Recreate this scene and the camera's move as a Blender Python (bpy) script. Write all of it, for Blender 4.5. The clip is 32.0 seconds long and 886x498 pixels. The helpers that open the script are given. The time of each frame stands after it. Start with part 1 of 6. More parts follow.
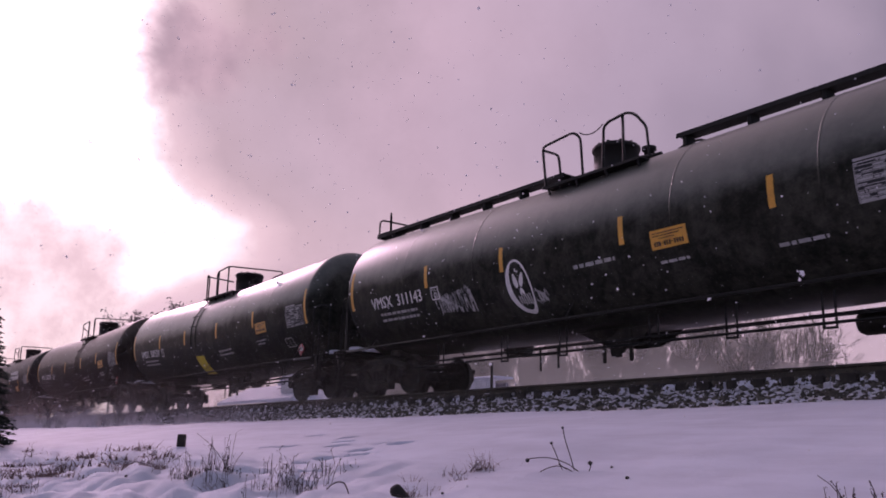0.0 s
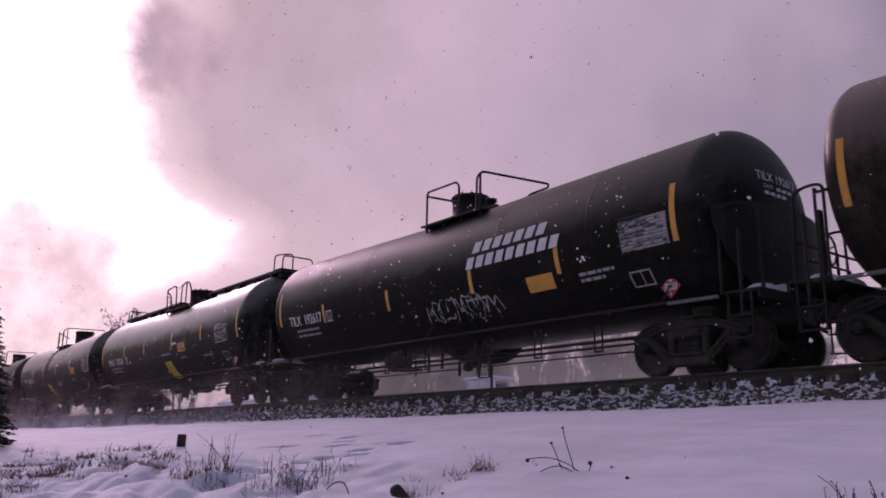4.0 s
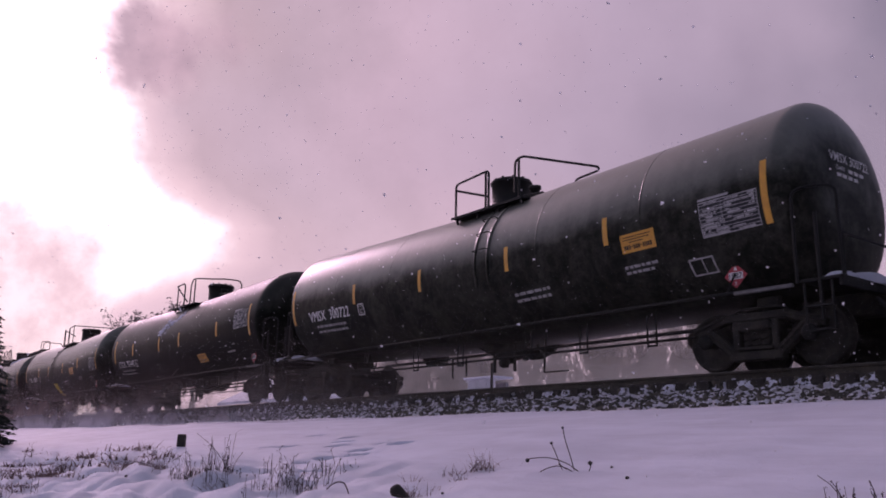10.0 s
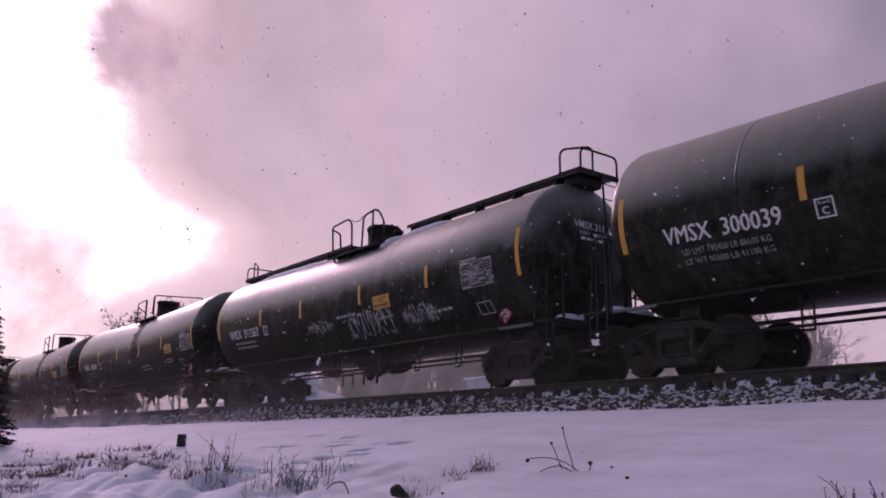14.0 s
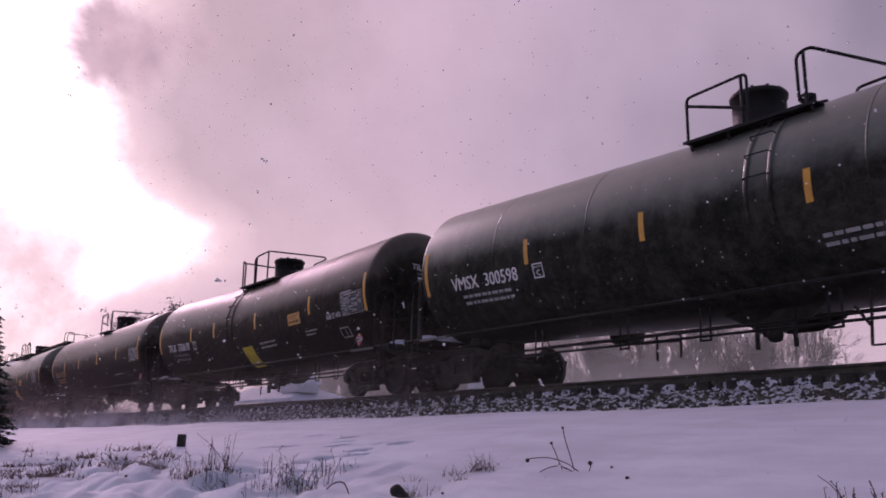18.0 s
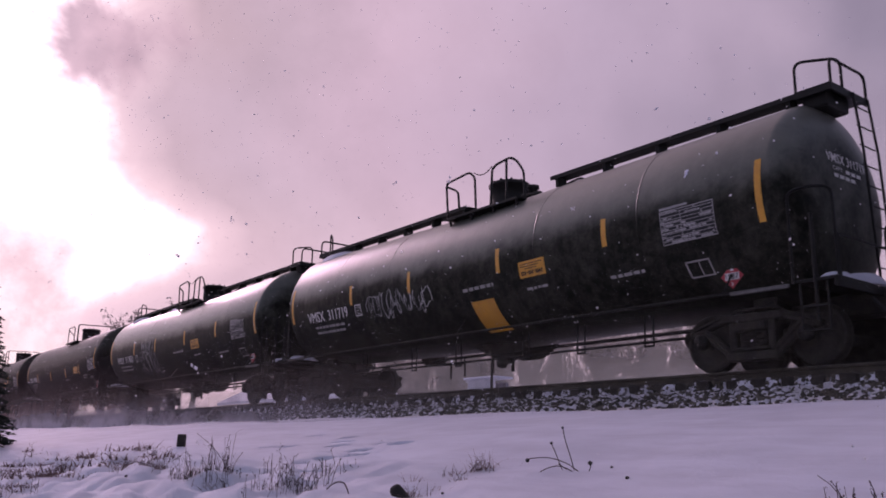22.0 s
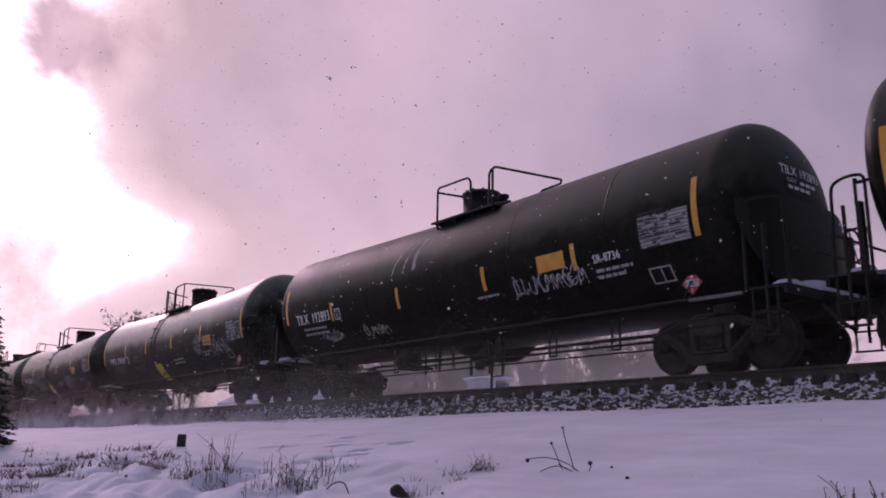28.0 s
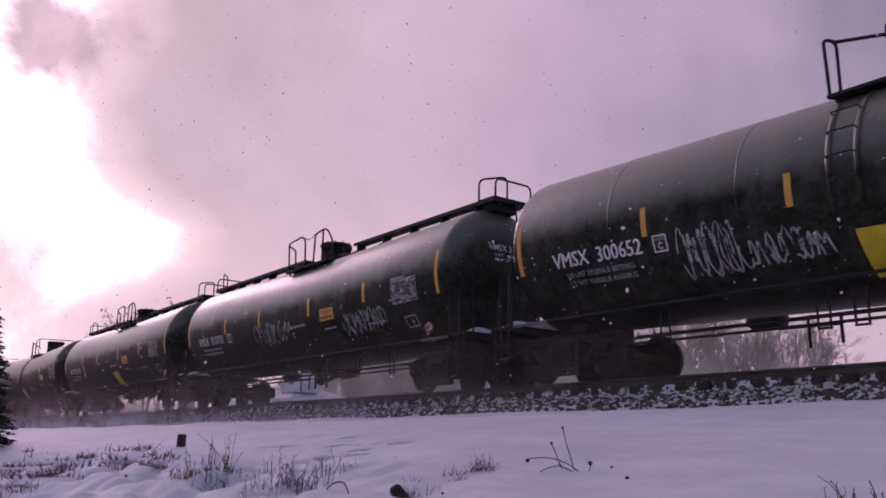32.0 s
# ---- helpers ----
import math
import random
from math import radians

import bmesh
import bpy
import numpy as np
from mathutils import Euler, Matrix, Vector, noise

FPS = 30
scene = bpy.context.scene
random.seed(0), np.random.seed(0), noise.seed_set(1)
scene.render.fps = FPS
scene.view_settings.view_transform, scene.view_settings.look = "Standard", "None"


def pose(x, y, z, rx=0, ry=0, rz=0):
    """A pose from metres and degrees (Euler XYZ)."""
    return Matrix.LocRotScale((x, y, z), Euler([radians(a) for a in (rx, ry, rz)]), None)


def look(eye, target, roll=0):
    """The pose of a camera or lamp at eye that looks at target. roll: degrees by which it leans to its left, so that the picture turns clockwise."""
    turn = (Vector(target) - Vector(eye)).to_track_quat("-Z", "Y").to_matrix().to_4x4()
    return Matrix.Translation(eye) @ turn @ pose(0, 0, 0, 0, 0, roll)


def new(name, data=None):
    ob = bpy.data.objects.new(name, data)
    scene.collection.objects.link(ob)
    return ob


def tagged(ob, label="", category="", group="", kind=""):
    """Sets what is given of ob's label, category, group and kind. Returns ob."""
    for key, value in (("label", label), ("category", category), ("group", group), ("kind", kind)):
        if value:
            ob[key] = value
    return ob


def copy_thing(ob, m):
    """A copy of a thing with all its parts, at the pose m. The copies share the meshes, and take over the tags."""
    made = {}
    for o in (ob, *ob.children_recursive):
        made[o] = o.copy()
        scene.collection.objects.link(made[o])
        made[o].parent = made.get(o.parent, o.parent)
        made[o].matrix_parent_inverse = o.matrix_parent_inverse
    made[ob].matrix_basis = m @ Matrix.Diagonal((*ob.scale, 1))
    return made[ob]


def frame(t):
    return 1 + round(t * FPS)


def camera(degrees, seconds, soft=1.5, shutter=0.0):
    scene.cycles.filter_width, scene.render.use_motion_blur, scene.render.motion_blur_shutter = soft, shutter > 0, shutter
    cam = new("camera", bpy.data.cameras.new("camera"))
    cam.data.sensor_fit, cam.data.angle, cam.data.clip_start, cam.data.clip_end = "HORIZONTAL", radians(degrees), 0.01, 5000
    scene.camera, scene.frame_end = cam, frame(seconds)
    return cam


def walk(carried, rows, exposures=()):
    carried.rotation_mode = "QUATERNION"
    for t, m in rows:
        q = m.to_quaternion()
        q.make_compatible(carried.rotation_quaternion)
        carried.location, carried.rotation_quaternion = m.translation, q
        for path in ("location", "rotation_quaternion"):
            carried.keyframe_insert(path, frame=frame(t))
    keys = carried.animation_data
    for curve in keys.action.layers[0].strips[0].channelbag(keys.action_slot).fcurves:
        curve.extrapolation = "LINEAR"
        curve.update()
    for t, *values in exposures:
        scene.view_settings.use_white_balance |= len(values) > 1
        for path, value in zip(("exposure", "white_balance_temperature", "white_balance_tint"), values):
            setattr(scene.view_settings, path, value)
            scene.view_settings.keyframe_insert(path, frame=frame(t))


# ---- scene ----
EYE = Vector((0.0, -12.46, -1.23))
AZ, EL = radians(142.96), radians(13.27)
AIM = Vector((math.cos(AZ) * math.cos(EL), math.sin(AZ) * math.cos(EL), math.sin(EL)))
VIEW = look(EYE, EYE + AIM * 10, 1.02)
cam = camera(55.71, 32.0, soft=1.75, shutter=0.05)
walk(cam, [(0.0, VIEW), (32.0, VIEW)], [(0.0, -0.09, 6600, 47), (12.0, -0.02, 6600, 47), (32.0, 0.09, 6600, 47)])

# ---- light: veiled sun low behind the train, bright overcast sky ----
SUN_AZ, SUN_EL = radians(169.3), radians(25.6)
SUN_DIR = Vector((math.cos(SUN_AZ) * math.cos(SUN_EL), math.sin(SUN_AZ) * math.cos(SUN_EL), math.sin(SUN_EL)))
sun = new("sun", bpy.data.lights.new("sun", "SUN"))
sun.data.energy, sun.data.angle, sun.data.color = 1.0, radians(14), (1.0, 0.76, 0.87)
sun.matrix_world = look(SUN_DIR * 100, (0, 0, 0))


class Nodes:
    """Short hand for a node tree."""

    def __init__(self, tree):
        self.tree = tree
        tree.nodes.clear()

    def add(self, kind, inputs=(), operation="", use_clamp=False, blend_type="", data_type="", interpolation_type=""):
        n = self.tree.nodes.new(kind)
        if operation:
            n.operation = operation
        if use_clamp:
            n.use_clamp = True
        if data_type:
            n.data_type = data_type
        if blend_type:
            n.blend_type = blend_type
        if interpolation_type:
            n.interpolation_type = interpolation_type
        for k, v in dict(inputs).items():
            if isinstance(v, bpy.types.NodeSocket):
                self.tree.links.new(v, n.inputs[k])
            else:
                n.inputs[k].default_value = v
        return n

    def math(self, op, a, b=0.0, c=0.0, clamp=False):
        n = self.add("ShaderNodeMath", {0: a, 1: b, 2: c}, operation=op, use_clamp=clamp)
        return n.outputs[0]

    def noise(self, vec, scale, detail=3.0, rough=0.55, dist=0.0):
        ins = {"Scale": scale, "Detail": detail, "Roughness": rough, "Distortion": dist}
        if vec is not None:
            ins["Vector"] = vec
        return self.add("ShaderNodeTexNoise", ins).outputs["Fac"]

    def ramp(self, fac, stops, smooth=False):
        n = self.add("ShaderNodeValToRGB", {"Fac": fac})
        e = n.color_ramp.elements
        n.color_ramp.interpolation = "EASE" if smooth else "LINEAR"
        while len(e) < len(stops):
            e.new(0.5)
        for el, (p, c) in zip(e, stops):
            el.position = p
            el.color = (*c, 1) if len(c) == 3 else c
        return n.outputs["Color"]

    def mix(self, fac, a, b, kind="MIX"):
        n = self.add("ShaderNodeMix", data_type="RGBA", blend_type=kind)
        for s, v in ((n.inputs[0], fac), (n.inputs[6], a), (n.inputs[7], b)):
            if isinstance(v, bpy.types.NodeSocket):
                self.tree.links.new(v, s)
            else:
                s.default_value = v if isinstance(v, (int, float)) else (*v, 1)[:4]
        return n.outputs[2]

    def smooth(self, v, lo, hi):
        n = self.add("ShaderNodeMapRange", {0: v, 1: lo, 2: hi, 3: 0.0, 4: 1.0}, interpolation_type="SMOOTHSTEP")
        return n.outputs[0]


world = bpy.data.worlds.new("sky")
scene.world = world
world.use_nodes = True
W = Nodes(world.node_tree)
sky = W.add("ShaderNodeTexSky")
sky.sky_type, sky.sun_disc, sky.sun_elevation, sky.sun_rotation = "NISHITA", False, SUN_EL, radians(90) - SUN_AZ
way = W.add("ShaderNodeTexCoord").outputs["Generated"]
dot = W.add("ShaderNodeVectorMath", {0: way, 1: SUN_DIR}, operation="DOT_PRODUCT").outputs["Value"]
near = W.math("POWER", W.math("MAXIMUM", dot, 0.0), 10.0)
veil = W.mix(near, (0.115, 0.128, 0.145), (2.0, 1.8, 1.8))
bg_clear = W.add("ShaderNodeBackground", {"Color": sky.outputs[0], "Strength": 0.05})
bg_cloud = W.add("ShaderNodeBackground", {"Color": veil, "Strength": 0.85})
both = W.add("ShaderNodeAddShader", {0: bg_clear.outputs[0], 1: bg_cloud.outputs[0]})
W.add("ShaderNodeOutputWorld", {"Surface": both.outputs[0]})


# ---- materials ----
def material(name):
    m = bpy.data.materials.new(name)
    m.use_nodes = True
    return m, Nodes(m.node_tree)


def surface(name, colour, rough=0.6, metal=0.0, dark=None, scale=6.0, bump=0.0, bump_scale=60.0, rough_var=0.15, coat=0.0, spec=0.5):
    """Colour varied at two scales, with fine relief."""
    m, n = material(name)
    pos = n.add("ShaderNodeTexCoord").outputs["Object"]
    big, fine = n.noise(pos, scale, 4.0), n.noise(pos, scale * 9, 3.0)
    var = n.math("MULTIPLY_ADD", fine, 0.4, n.math("MULTIPLY", big, 0.6))
    dark = dark or tuple(c * 0.6 for c in colour)
    col = n.mix(n.smooth(var, 0.35, 0.65), dark, colour)
    r = n.math("MULTIPLY_ADD", n.math("SUBTRACT", big, 0.5), rough_var * 2, rough, clamp=True)
    b = n.add("ShaderNodeBsdfPrincipled", {"Base Color": col, "Roughness": r, "Metallic": metal, "Coat Weight": coat, "Specular IOR Level": spec})
    if bump:
        bp = n.add("ShaderNodeBump", {"Strength": bump, "Distance": 0.02, "Height": n.noise(pos, bump_scale, 4.0)})
        n.tree.links.new(bp.outputs[0], b.inputs["Normal"])
    n.add("ShaderNodeOutputMaterial", {"Surface": b.outputs[0]})
    return m


def tank_paint(name, colour, dust, rough, dust_amount, dust_sheen=0.55, gain=0.2, grey=(0.30, 0.297, 0.25), sheen=0.6, tint=(0.92, 1.0, 0.82, 1), coat=0.0):
    """Gloss paint with road film: streaks that run down, mottled dust, faint dents; sky sheen put in by normal."""
    m, n = material(name)
    tc = n.add("ShaderNodeTexCoord").outputs["Object"]
    info = n.add("ShaderNodeObjectInfo").outputs["Random"]
    off = n.add("ShaderNodeVectorMath", {0: tc, 1: n.add("ShaderNodeCombineXYZ", {0: n.math("MULTIPLY", info, 50.0)}).outputs[0]}, operation="ADD").outputs[0]
    streak = n.noise(n.add("ShaderNodeVectorMath", {0: off, 1: (5.0, 0.35, 0.35)}, operation="MULTIPLY").outputs[0], 1.0, 4.0, 0.6)
    mott = n.noise(off, 1.3, 6.0, 0.68, 0.3)
    fine = n.noise(off, 30.0, 3.0)
    blot = n.noise(off, 6.5, 5.0, 0.7, 0.5)
    film = n.math("MULTIPLY_ADD", streak, 0.16, n.math("MULTIPLY_ADD", mott, 0.38, n.math("MULTIPLY_ADD", blot, 0.34, n.math("MULTIPLY", fine, 0.12))))
    film = n.math("MULTIPLY", n.smooth(film, 0.40, 0.66), dust_amount)
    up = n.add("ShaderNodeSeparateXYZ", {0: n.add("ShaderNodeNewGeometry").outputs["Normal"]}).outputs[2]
    # grey by up-facing normal: settled dust and sky sheen together, put into the colour
    settled = n.math("MULTIPLY", n.smooth(n.math("MULTIPLY_ADD", n.math("MULTIPLY_ADD", streak, 0.25, mott), 0.5, up), 0.22, 1.10), dust_sheen)
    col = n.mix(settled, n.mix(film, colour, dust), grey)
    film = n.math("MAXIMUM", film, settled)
    r = n.math("MULTIPLY_ADD", film, gain, n.math("MULTIPLY_ADD", mott, 0.16, rough - 0.08), clamp=True)
    # specular masked by normal: sheen put on the upper half only, with an uneven edge
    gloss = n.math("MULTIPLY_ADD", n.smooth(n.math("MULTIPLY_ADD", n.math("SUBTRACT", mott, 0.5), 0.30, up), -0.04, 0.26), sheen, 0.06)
    # extra specular on down-facing normals puts a light band along the belly
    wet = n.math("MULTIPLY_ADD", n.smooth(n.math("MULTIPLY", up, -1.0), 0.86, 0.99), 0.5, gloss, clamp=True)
    bp = n.add("ShaderNodeBump", {"Strength": 0.10, "Distance": 0.05, "Height": n.noise(off, 0.8, 2.0)})
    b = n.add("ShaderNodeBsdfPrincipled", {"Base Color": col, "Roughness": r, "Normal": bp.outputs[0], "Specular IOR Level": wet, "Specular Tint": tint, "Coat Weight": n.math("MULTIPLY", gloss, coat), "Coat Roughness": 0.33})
    n.add("ShaderNodeOutputMaterial", {"Surface": b.outputs[0]})
    return m


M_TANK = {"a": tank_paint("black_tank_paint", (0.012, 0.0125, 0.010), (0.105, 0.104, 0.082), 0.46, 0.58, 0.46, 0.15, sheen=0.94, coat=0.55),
          "brown": tank_paint("brownish_tank_paint", (0.014, 0.0125, 0.010), (0.115, 0.088, 0.068), 0.52, 0.46, 0.36, 0.15, (0.22, 0.16, 0.125), sheen=0.70, tint=(1.0, 0.88, 0.70, 1), coat=0.35),
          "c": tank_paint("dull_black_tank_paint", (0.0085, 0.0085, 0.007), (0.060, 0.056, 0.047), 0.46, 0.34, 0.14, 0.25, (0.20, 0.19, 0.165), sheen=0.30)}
M_SEAM = surface("dull_black_steel", (0.022, 0.0225, 0.019), 0.8, spec=0.2)
M_STEEL = surface("black_painted_steel", (0.017, 0.017, 0.0145), 0.6, 0.0, bump=0.1, spec=0.3)
M_RUNNING = surface("grimy_running_gear_steel", (0.048, 0.043, 0.033), 0.7, 0.0, dark=(0.016, 0.0145, 0.012), scale=5, bump=0.3, spec=0.3)
M_WHEEL = surface("dark_wheel_steel", (0.052, 0.047, 0.037), 0.65, 0.1, dark=(0.020, 0.018, 0.015), scale=7, bump=0.2, spec=0.3)
M_TREAD = surface("worn_bright_steel", (0.35, 0.34, 0.33), 0.35, 0.9, scale=20)
M_RAILSIDE = surface("rusty_rail_steel", (0.10, 0.085, 0.062), 0.8, 0.1, dark=(0.05, 0.043, 0.034), scale=3, bump=0.3)
M_TIE = surface("creosoted_timber", (0.055, 0.047, 0.036), 0.85, dark=(0.024, 0.02, 0.016), scale=8, bump=0.5, bump_scale=30)
M_YELLOW = surface("reflective_yellow_film", (0.78, 0.37, 0.01), 0.42, scale=5, dark=(0.62, 0.28, 0.01), spec=0.9)
M_LEMON = surface("lemon_yellow_paint", (0.76, 0.60, 0.02), 0.5, scale=3, dark=(0.6, 0.45, 0.02))
M_WHITE = surface("white_stencil_paint", (0.82, 0.81, 0.79), 0.6, scale=9, dark=(0.66, 0.65, 0.63))
M_FADED = surface("faded_white_stencil", (0.46, 0.45, 0.44), 0.7, scale=9, dark=(0.28, 0.28, 0.27))


def spray_material():
    """Thin sprayed paint that covers unevenly."""
    m, n = material("white_spray_paint")
    pos = n.add("ShaderNodeTexCoord").outputs["Object"]
    col = n.mix(n.noise(pos, 6.0), (0.34, 0.34, 0.34), (0.62, 0.62, 0.61))
    b = n.add("ShaderNodeBsdfPrincipled", {"Base Color": col, "Roughness": 0.7})
    cover = n.math("MULTIPLY", n.smooth(n.math("MULTIPLY_ADD", n.noise(pos, 45.0, 3.0), 0.5, n.math("MULTIPLY", n.noise(pos, 5.0, 3.0), 0.5)), 0.34, 0.58), 0.92)
    sh = n.add("ShaderNodeMixShader", {0: cover, 1: n.add("ShaderNodeBsdfTransparent").outputs[0], 2: b.outputs[0]})
    n.add("ShaderNodeOutputMaterial", {"Surface": sh.outputs[0]})
    return m


M_SPRAY = spray_material()
M_RED = surface("red_placard", (0.55, 0.06, 0.07), 0.5, scale=10, dark=(0.42, 0.05, 0.06))
M_INK = surface("black_ink", (0.02, 0.02, 0.02), 0.6)
M_GREYINK = surface("worn_grey_paint", (0.17, 0.165, 0.16), 0.6, scale=12)
M_ORANGETXT = surface("amber_stencil_paint", (0.55, 0.25, 0.04), 0.6, scale=9, dark=(0.32, 0.14, 0.03))


def stone_material():
    """Broken stone; about a third of the pieces carry snow."""
    m, n = material("ballast_stone_and_snow")
    pos = n.add("ShaderNodeTexCoord").outputs["Object"]
    isl = n.add("ShaderNodeNewGeometry").outputs["Random Per Island"]
    grey = n.ramp(isl, [(0.0, (0.045, 0.041, 0.03)), (0.3, (0.085, 0.077, 0.058)), (0.68, (0.15, 0.135, 0.105)), (0.71, (0.80, 0.80, 0.86)), (1.0, (0.88, 0.86, 0.92))])
    col = n.mix(n.math("MULTIPLY", n.noise(pos, 40.0), 0.3), grey, (0.07, 0.063, 0.05))
    b = n.add("ShaderNodeBsdfPrincipled", {"Base Color": col, "Roughness": 0.9})
    n.add("ShaderNodeOutputMaterial", {"Surface": b.outputs[0]})
    return m


M_STONE = stone_material()
M_STEM = surface("dead_weed_stem", (0.085, 0.06, 0.055), 0.85, dark=(0.035, 0.025, 0.024), scale=20)
M_BARK = surface("grey_bark", (0.25, 0.225, 0.18), 0.9, dark=(0.14, 0.125, 0.10), scale=4, bump=0.4, bump_scale=20)


def snow_material(name, tint=(0.81, 0.835, 0.93), dirty=0.0):
    m, n = material(name)
    pos = n.add("ShaderNodeTexCoord").outputs["Object"]
    big, mid, fine = n.noise(pos, 0.35, 4.0), n.noise(pos, 2.2, 4.0), n.noise(pos, 30.0, 4.0, 0.7)
    drift = n.noise(n.add("ShaderNodeVectorMath", {0: pos, 1: (0.5, 2.2, 1.0)}, operation="MULTIPLY").outputs[0], 1.0, 5.0, 0.65)
    v = n.math("MULTIPLY_ADD", big, 0.3, n.math("MULTIPLY_ADD", drift, 0.45, n.math("MULTIPLY", mid, 0.25)))
    col = n.mix(n.smooth(v, 0.32, 0.66), tuple(c * (0.80 - dirty) for c in tint), tint)
    h = n.math("MULTIPLY_ADD", drift, 1.2, n.math("MULTIPLY_ADD", fine, 0.3, mid))
    bp = n.add("ShaderNodeBump", {"Strength": 0.55, "Distance": 0.06, "Height": h})
    b = n.add("ShaderNodeBsdfPrincipled", {"Base Color": col, "Roughness": 0.68, "Normal": bp.outputs[0], "Specular IOR Level": 0.35})
    n.add("ShaderNodeOutputMaterial", {"Surface": b.outputs[0]})
    return m


M_SNOW = snow_material("fresh_snow")


# ---- mesh building ----
class Shape:
    """Collects vertices and faces of one mesh part."""

    def __init__(self):
        self.v, self.f, self.smooth = [], [], []

    def _add(self, verts, faces, smooth=False):
        k = len(self.v)
        self.v += [tuple(p) for p in verts]
        self.f += [tuple(i + k for i in q) for q in faces]
        self.smooth += [smooth] * len(faces)
        return self

    def box(self, cx, cy, cz, sx, sy, sz, bevel=0.0, m=None):
        x, y, z, b = sx / 2, sy / 2, sz / 2, min(bevel, sx / 2.1, sy / 2.1, sz / 2.1)
        if b <= 0:
            p = [(i * x, j * y, k * z) for i in (-1, 1) for j in (-1, 1) for k in (-1, 1)]
            q = [(0, 1, 3, 2), (4, 6, 7, 5), (0, 4, 5, 1), (2, 3, 7, 6), (0, 2, 6, 4), (1, 5, 7, 3)]
        else:
            p, q = [], []
            ring = [(-x + b, -y), (x - b, -y), (x, -y + b), (x, y - b), (x - b, y), (-x + b, y), (-x, y - b), (-x, -y + b)]
            inn = [(-x + b, -y + b), (x - b, -y + b), (x - b, -y + b), (x - b, y - b), (x - b, y - b), (-x + b, y - b), (-x + b, y - b), (-x + b, -y + b)]
            for rg, zz in ((inn, -z), (ring, -z + b), (ring, z - b), (inn, z)):
                p += [(a, c, zz) for a, c in rg]
            for lev in range(3):
                q += [(lev * 8 + i, lev * 8 + (i + 1) % 8, lev * 8 + 8 + (i + 1) % 8, lev * 8 + 8 + i) for i in range(8)]
            q += [tuple(reversed(range(8))), tuple(range(24, 32))]
        mm = Matrix.Translation((cx, cy, cz)) @ (m or Matrix())
        return self._add([mm @ Vector(a) for a in p], q)

    def rod(self, a, b, r, seg=8, r2=None, caps=True):
        a, b = Vector(a), Vector(b)
        d = (b - a).normalized()
        u = d.orthogonal().normalized()
        w = d.cross(u)
        r2 = r if r2 is None else r2
        p = []
        for o, rr in ((a, r), (b, r2)):
            p += [o + (u * math.cos(t) + w * math.sin(t)) * rr for t in (2 * math.pi * i / seg for i in range(seg))]
        q = [(i, (i + 1) % seg, seg + (i + 1) % seg, seg + i) for i in range(seg)]
        self._add(p, q, seg > 6)
        if caps:
            self._add(p[:seg], [tuple(reversed(range(seg)))])
            self._add(p[seg:], [tuple(range(seg))])
        return self

    def tube(self, pts, r, seg=6, closed=False):
        pts = [Vector(p) for p in pts]
        n = len(pts)
        p, up = [], None
        for i in range(n):
            a = pts[i - 1] if (i or closed) else pts[0]
            b = pts[(i + 1) % n] if (i < n - 1 or closed) else pts[-1]
            d = (b - a).normalized()
            u = (up - d * up.dot(d)) if up is not None else d.orthogonal()
            u.normalize()
            up = u
            w = d.cross(u)
            p += [pts[i] + (u * math.cos(t) + w * math.sin(t)) * r for t in (2 * math.pi * k / seg for k in range(seg))]
        q = []
        for i in range(n if closed else n - 1):
            j = (i + 1) % n
            q += [(i * seg + k, i * seg + (k + 1) % seg, j * seg + (k + 1) % seg, j * seg + k) for k in range(seg)]
        self._add(p, q, True)
        if not closed:
            self._add(p[:seg], [tuple(reversed(range(seg)))])
            self._add(p[-seg:], [tuple(range(seg))])
        return self

    def lathe(self, profile, seg=32, m=None, smooth=True):
        """profile: (radius, height) pairs round the z axis; the ends are closed."""
        m = m or Matrix()
        p = []
        for r, z in profile:
            p += [m @ Vector((r * math.cos(t), r * math.sin(t), z)) for t in (2 * math.pi * k / seg for k in range(seg))]
        q = []
        for i in range(len(profile) - 1):
            q += [(i * seg + k, i * seg + (k + 1) % seg, (i + 1) * seg + (k + 1) % seg, (i + 1) * seg + k) for k in range(seg)]
        self._add(p, q, smooth)
        self._add(p[:seg], [tuple(reversed(range(seg)))])
        self._add(p[-seg:], [tuple(range(seg))])
        return self

    def prism(self, outline, y0, y1, m=None):
        """outline of (x, z) points, drawn out along y."""
        m = m or Matrix()
        n = len(outline)
        p = [m @ Vector((x, y, z)) for y in (y0, y1) for x, z in outline]
        q = [(i, (i + 1) % n, n + (i + 1) % n, n + i) for i in range(n)] + [tuple(reversed(range(n))), tuple(range(n, 2 * n))]
        return self._add(p, q)

    def mesh(self, name, mat):
        me = bpy.data.meshes.new(name)
        me.from_pydata(self.v, [], self.f)
        me.polygons.foreach_set("use_smooth", self.smooth)
        me.materials.append(mat)
        me.update()
        return me


def part(name, shape, mat, parent=None, label="", at=None):
    ob = new(name, shape.mesh(name, mat) if isinstance(shape, Shape) else shape)
    if parent:
        ob.parent = parent
    if at is not None:
        ob.matrix_basis = at
    return tagged(ob, label)


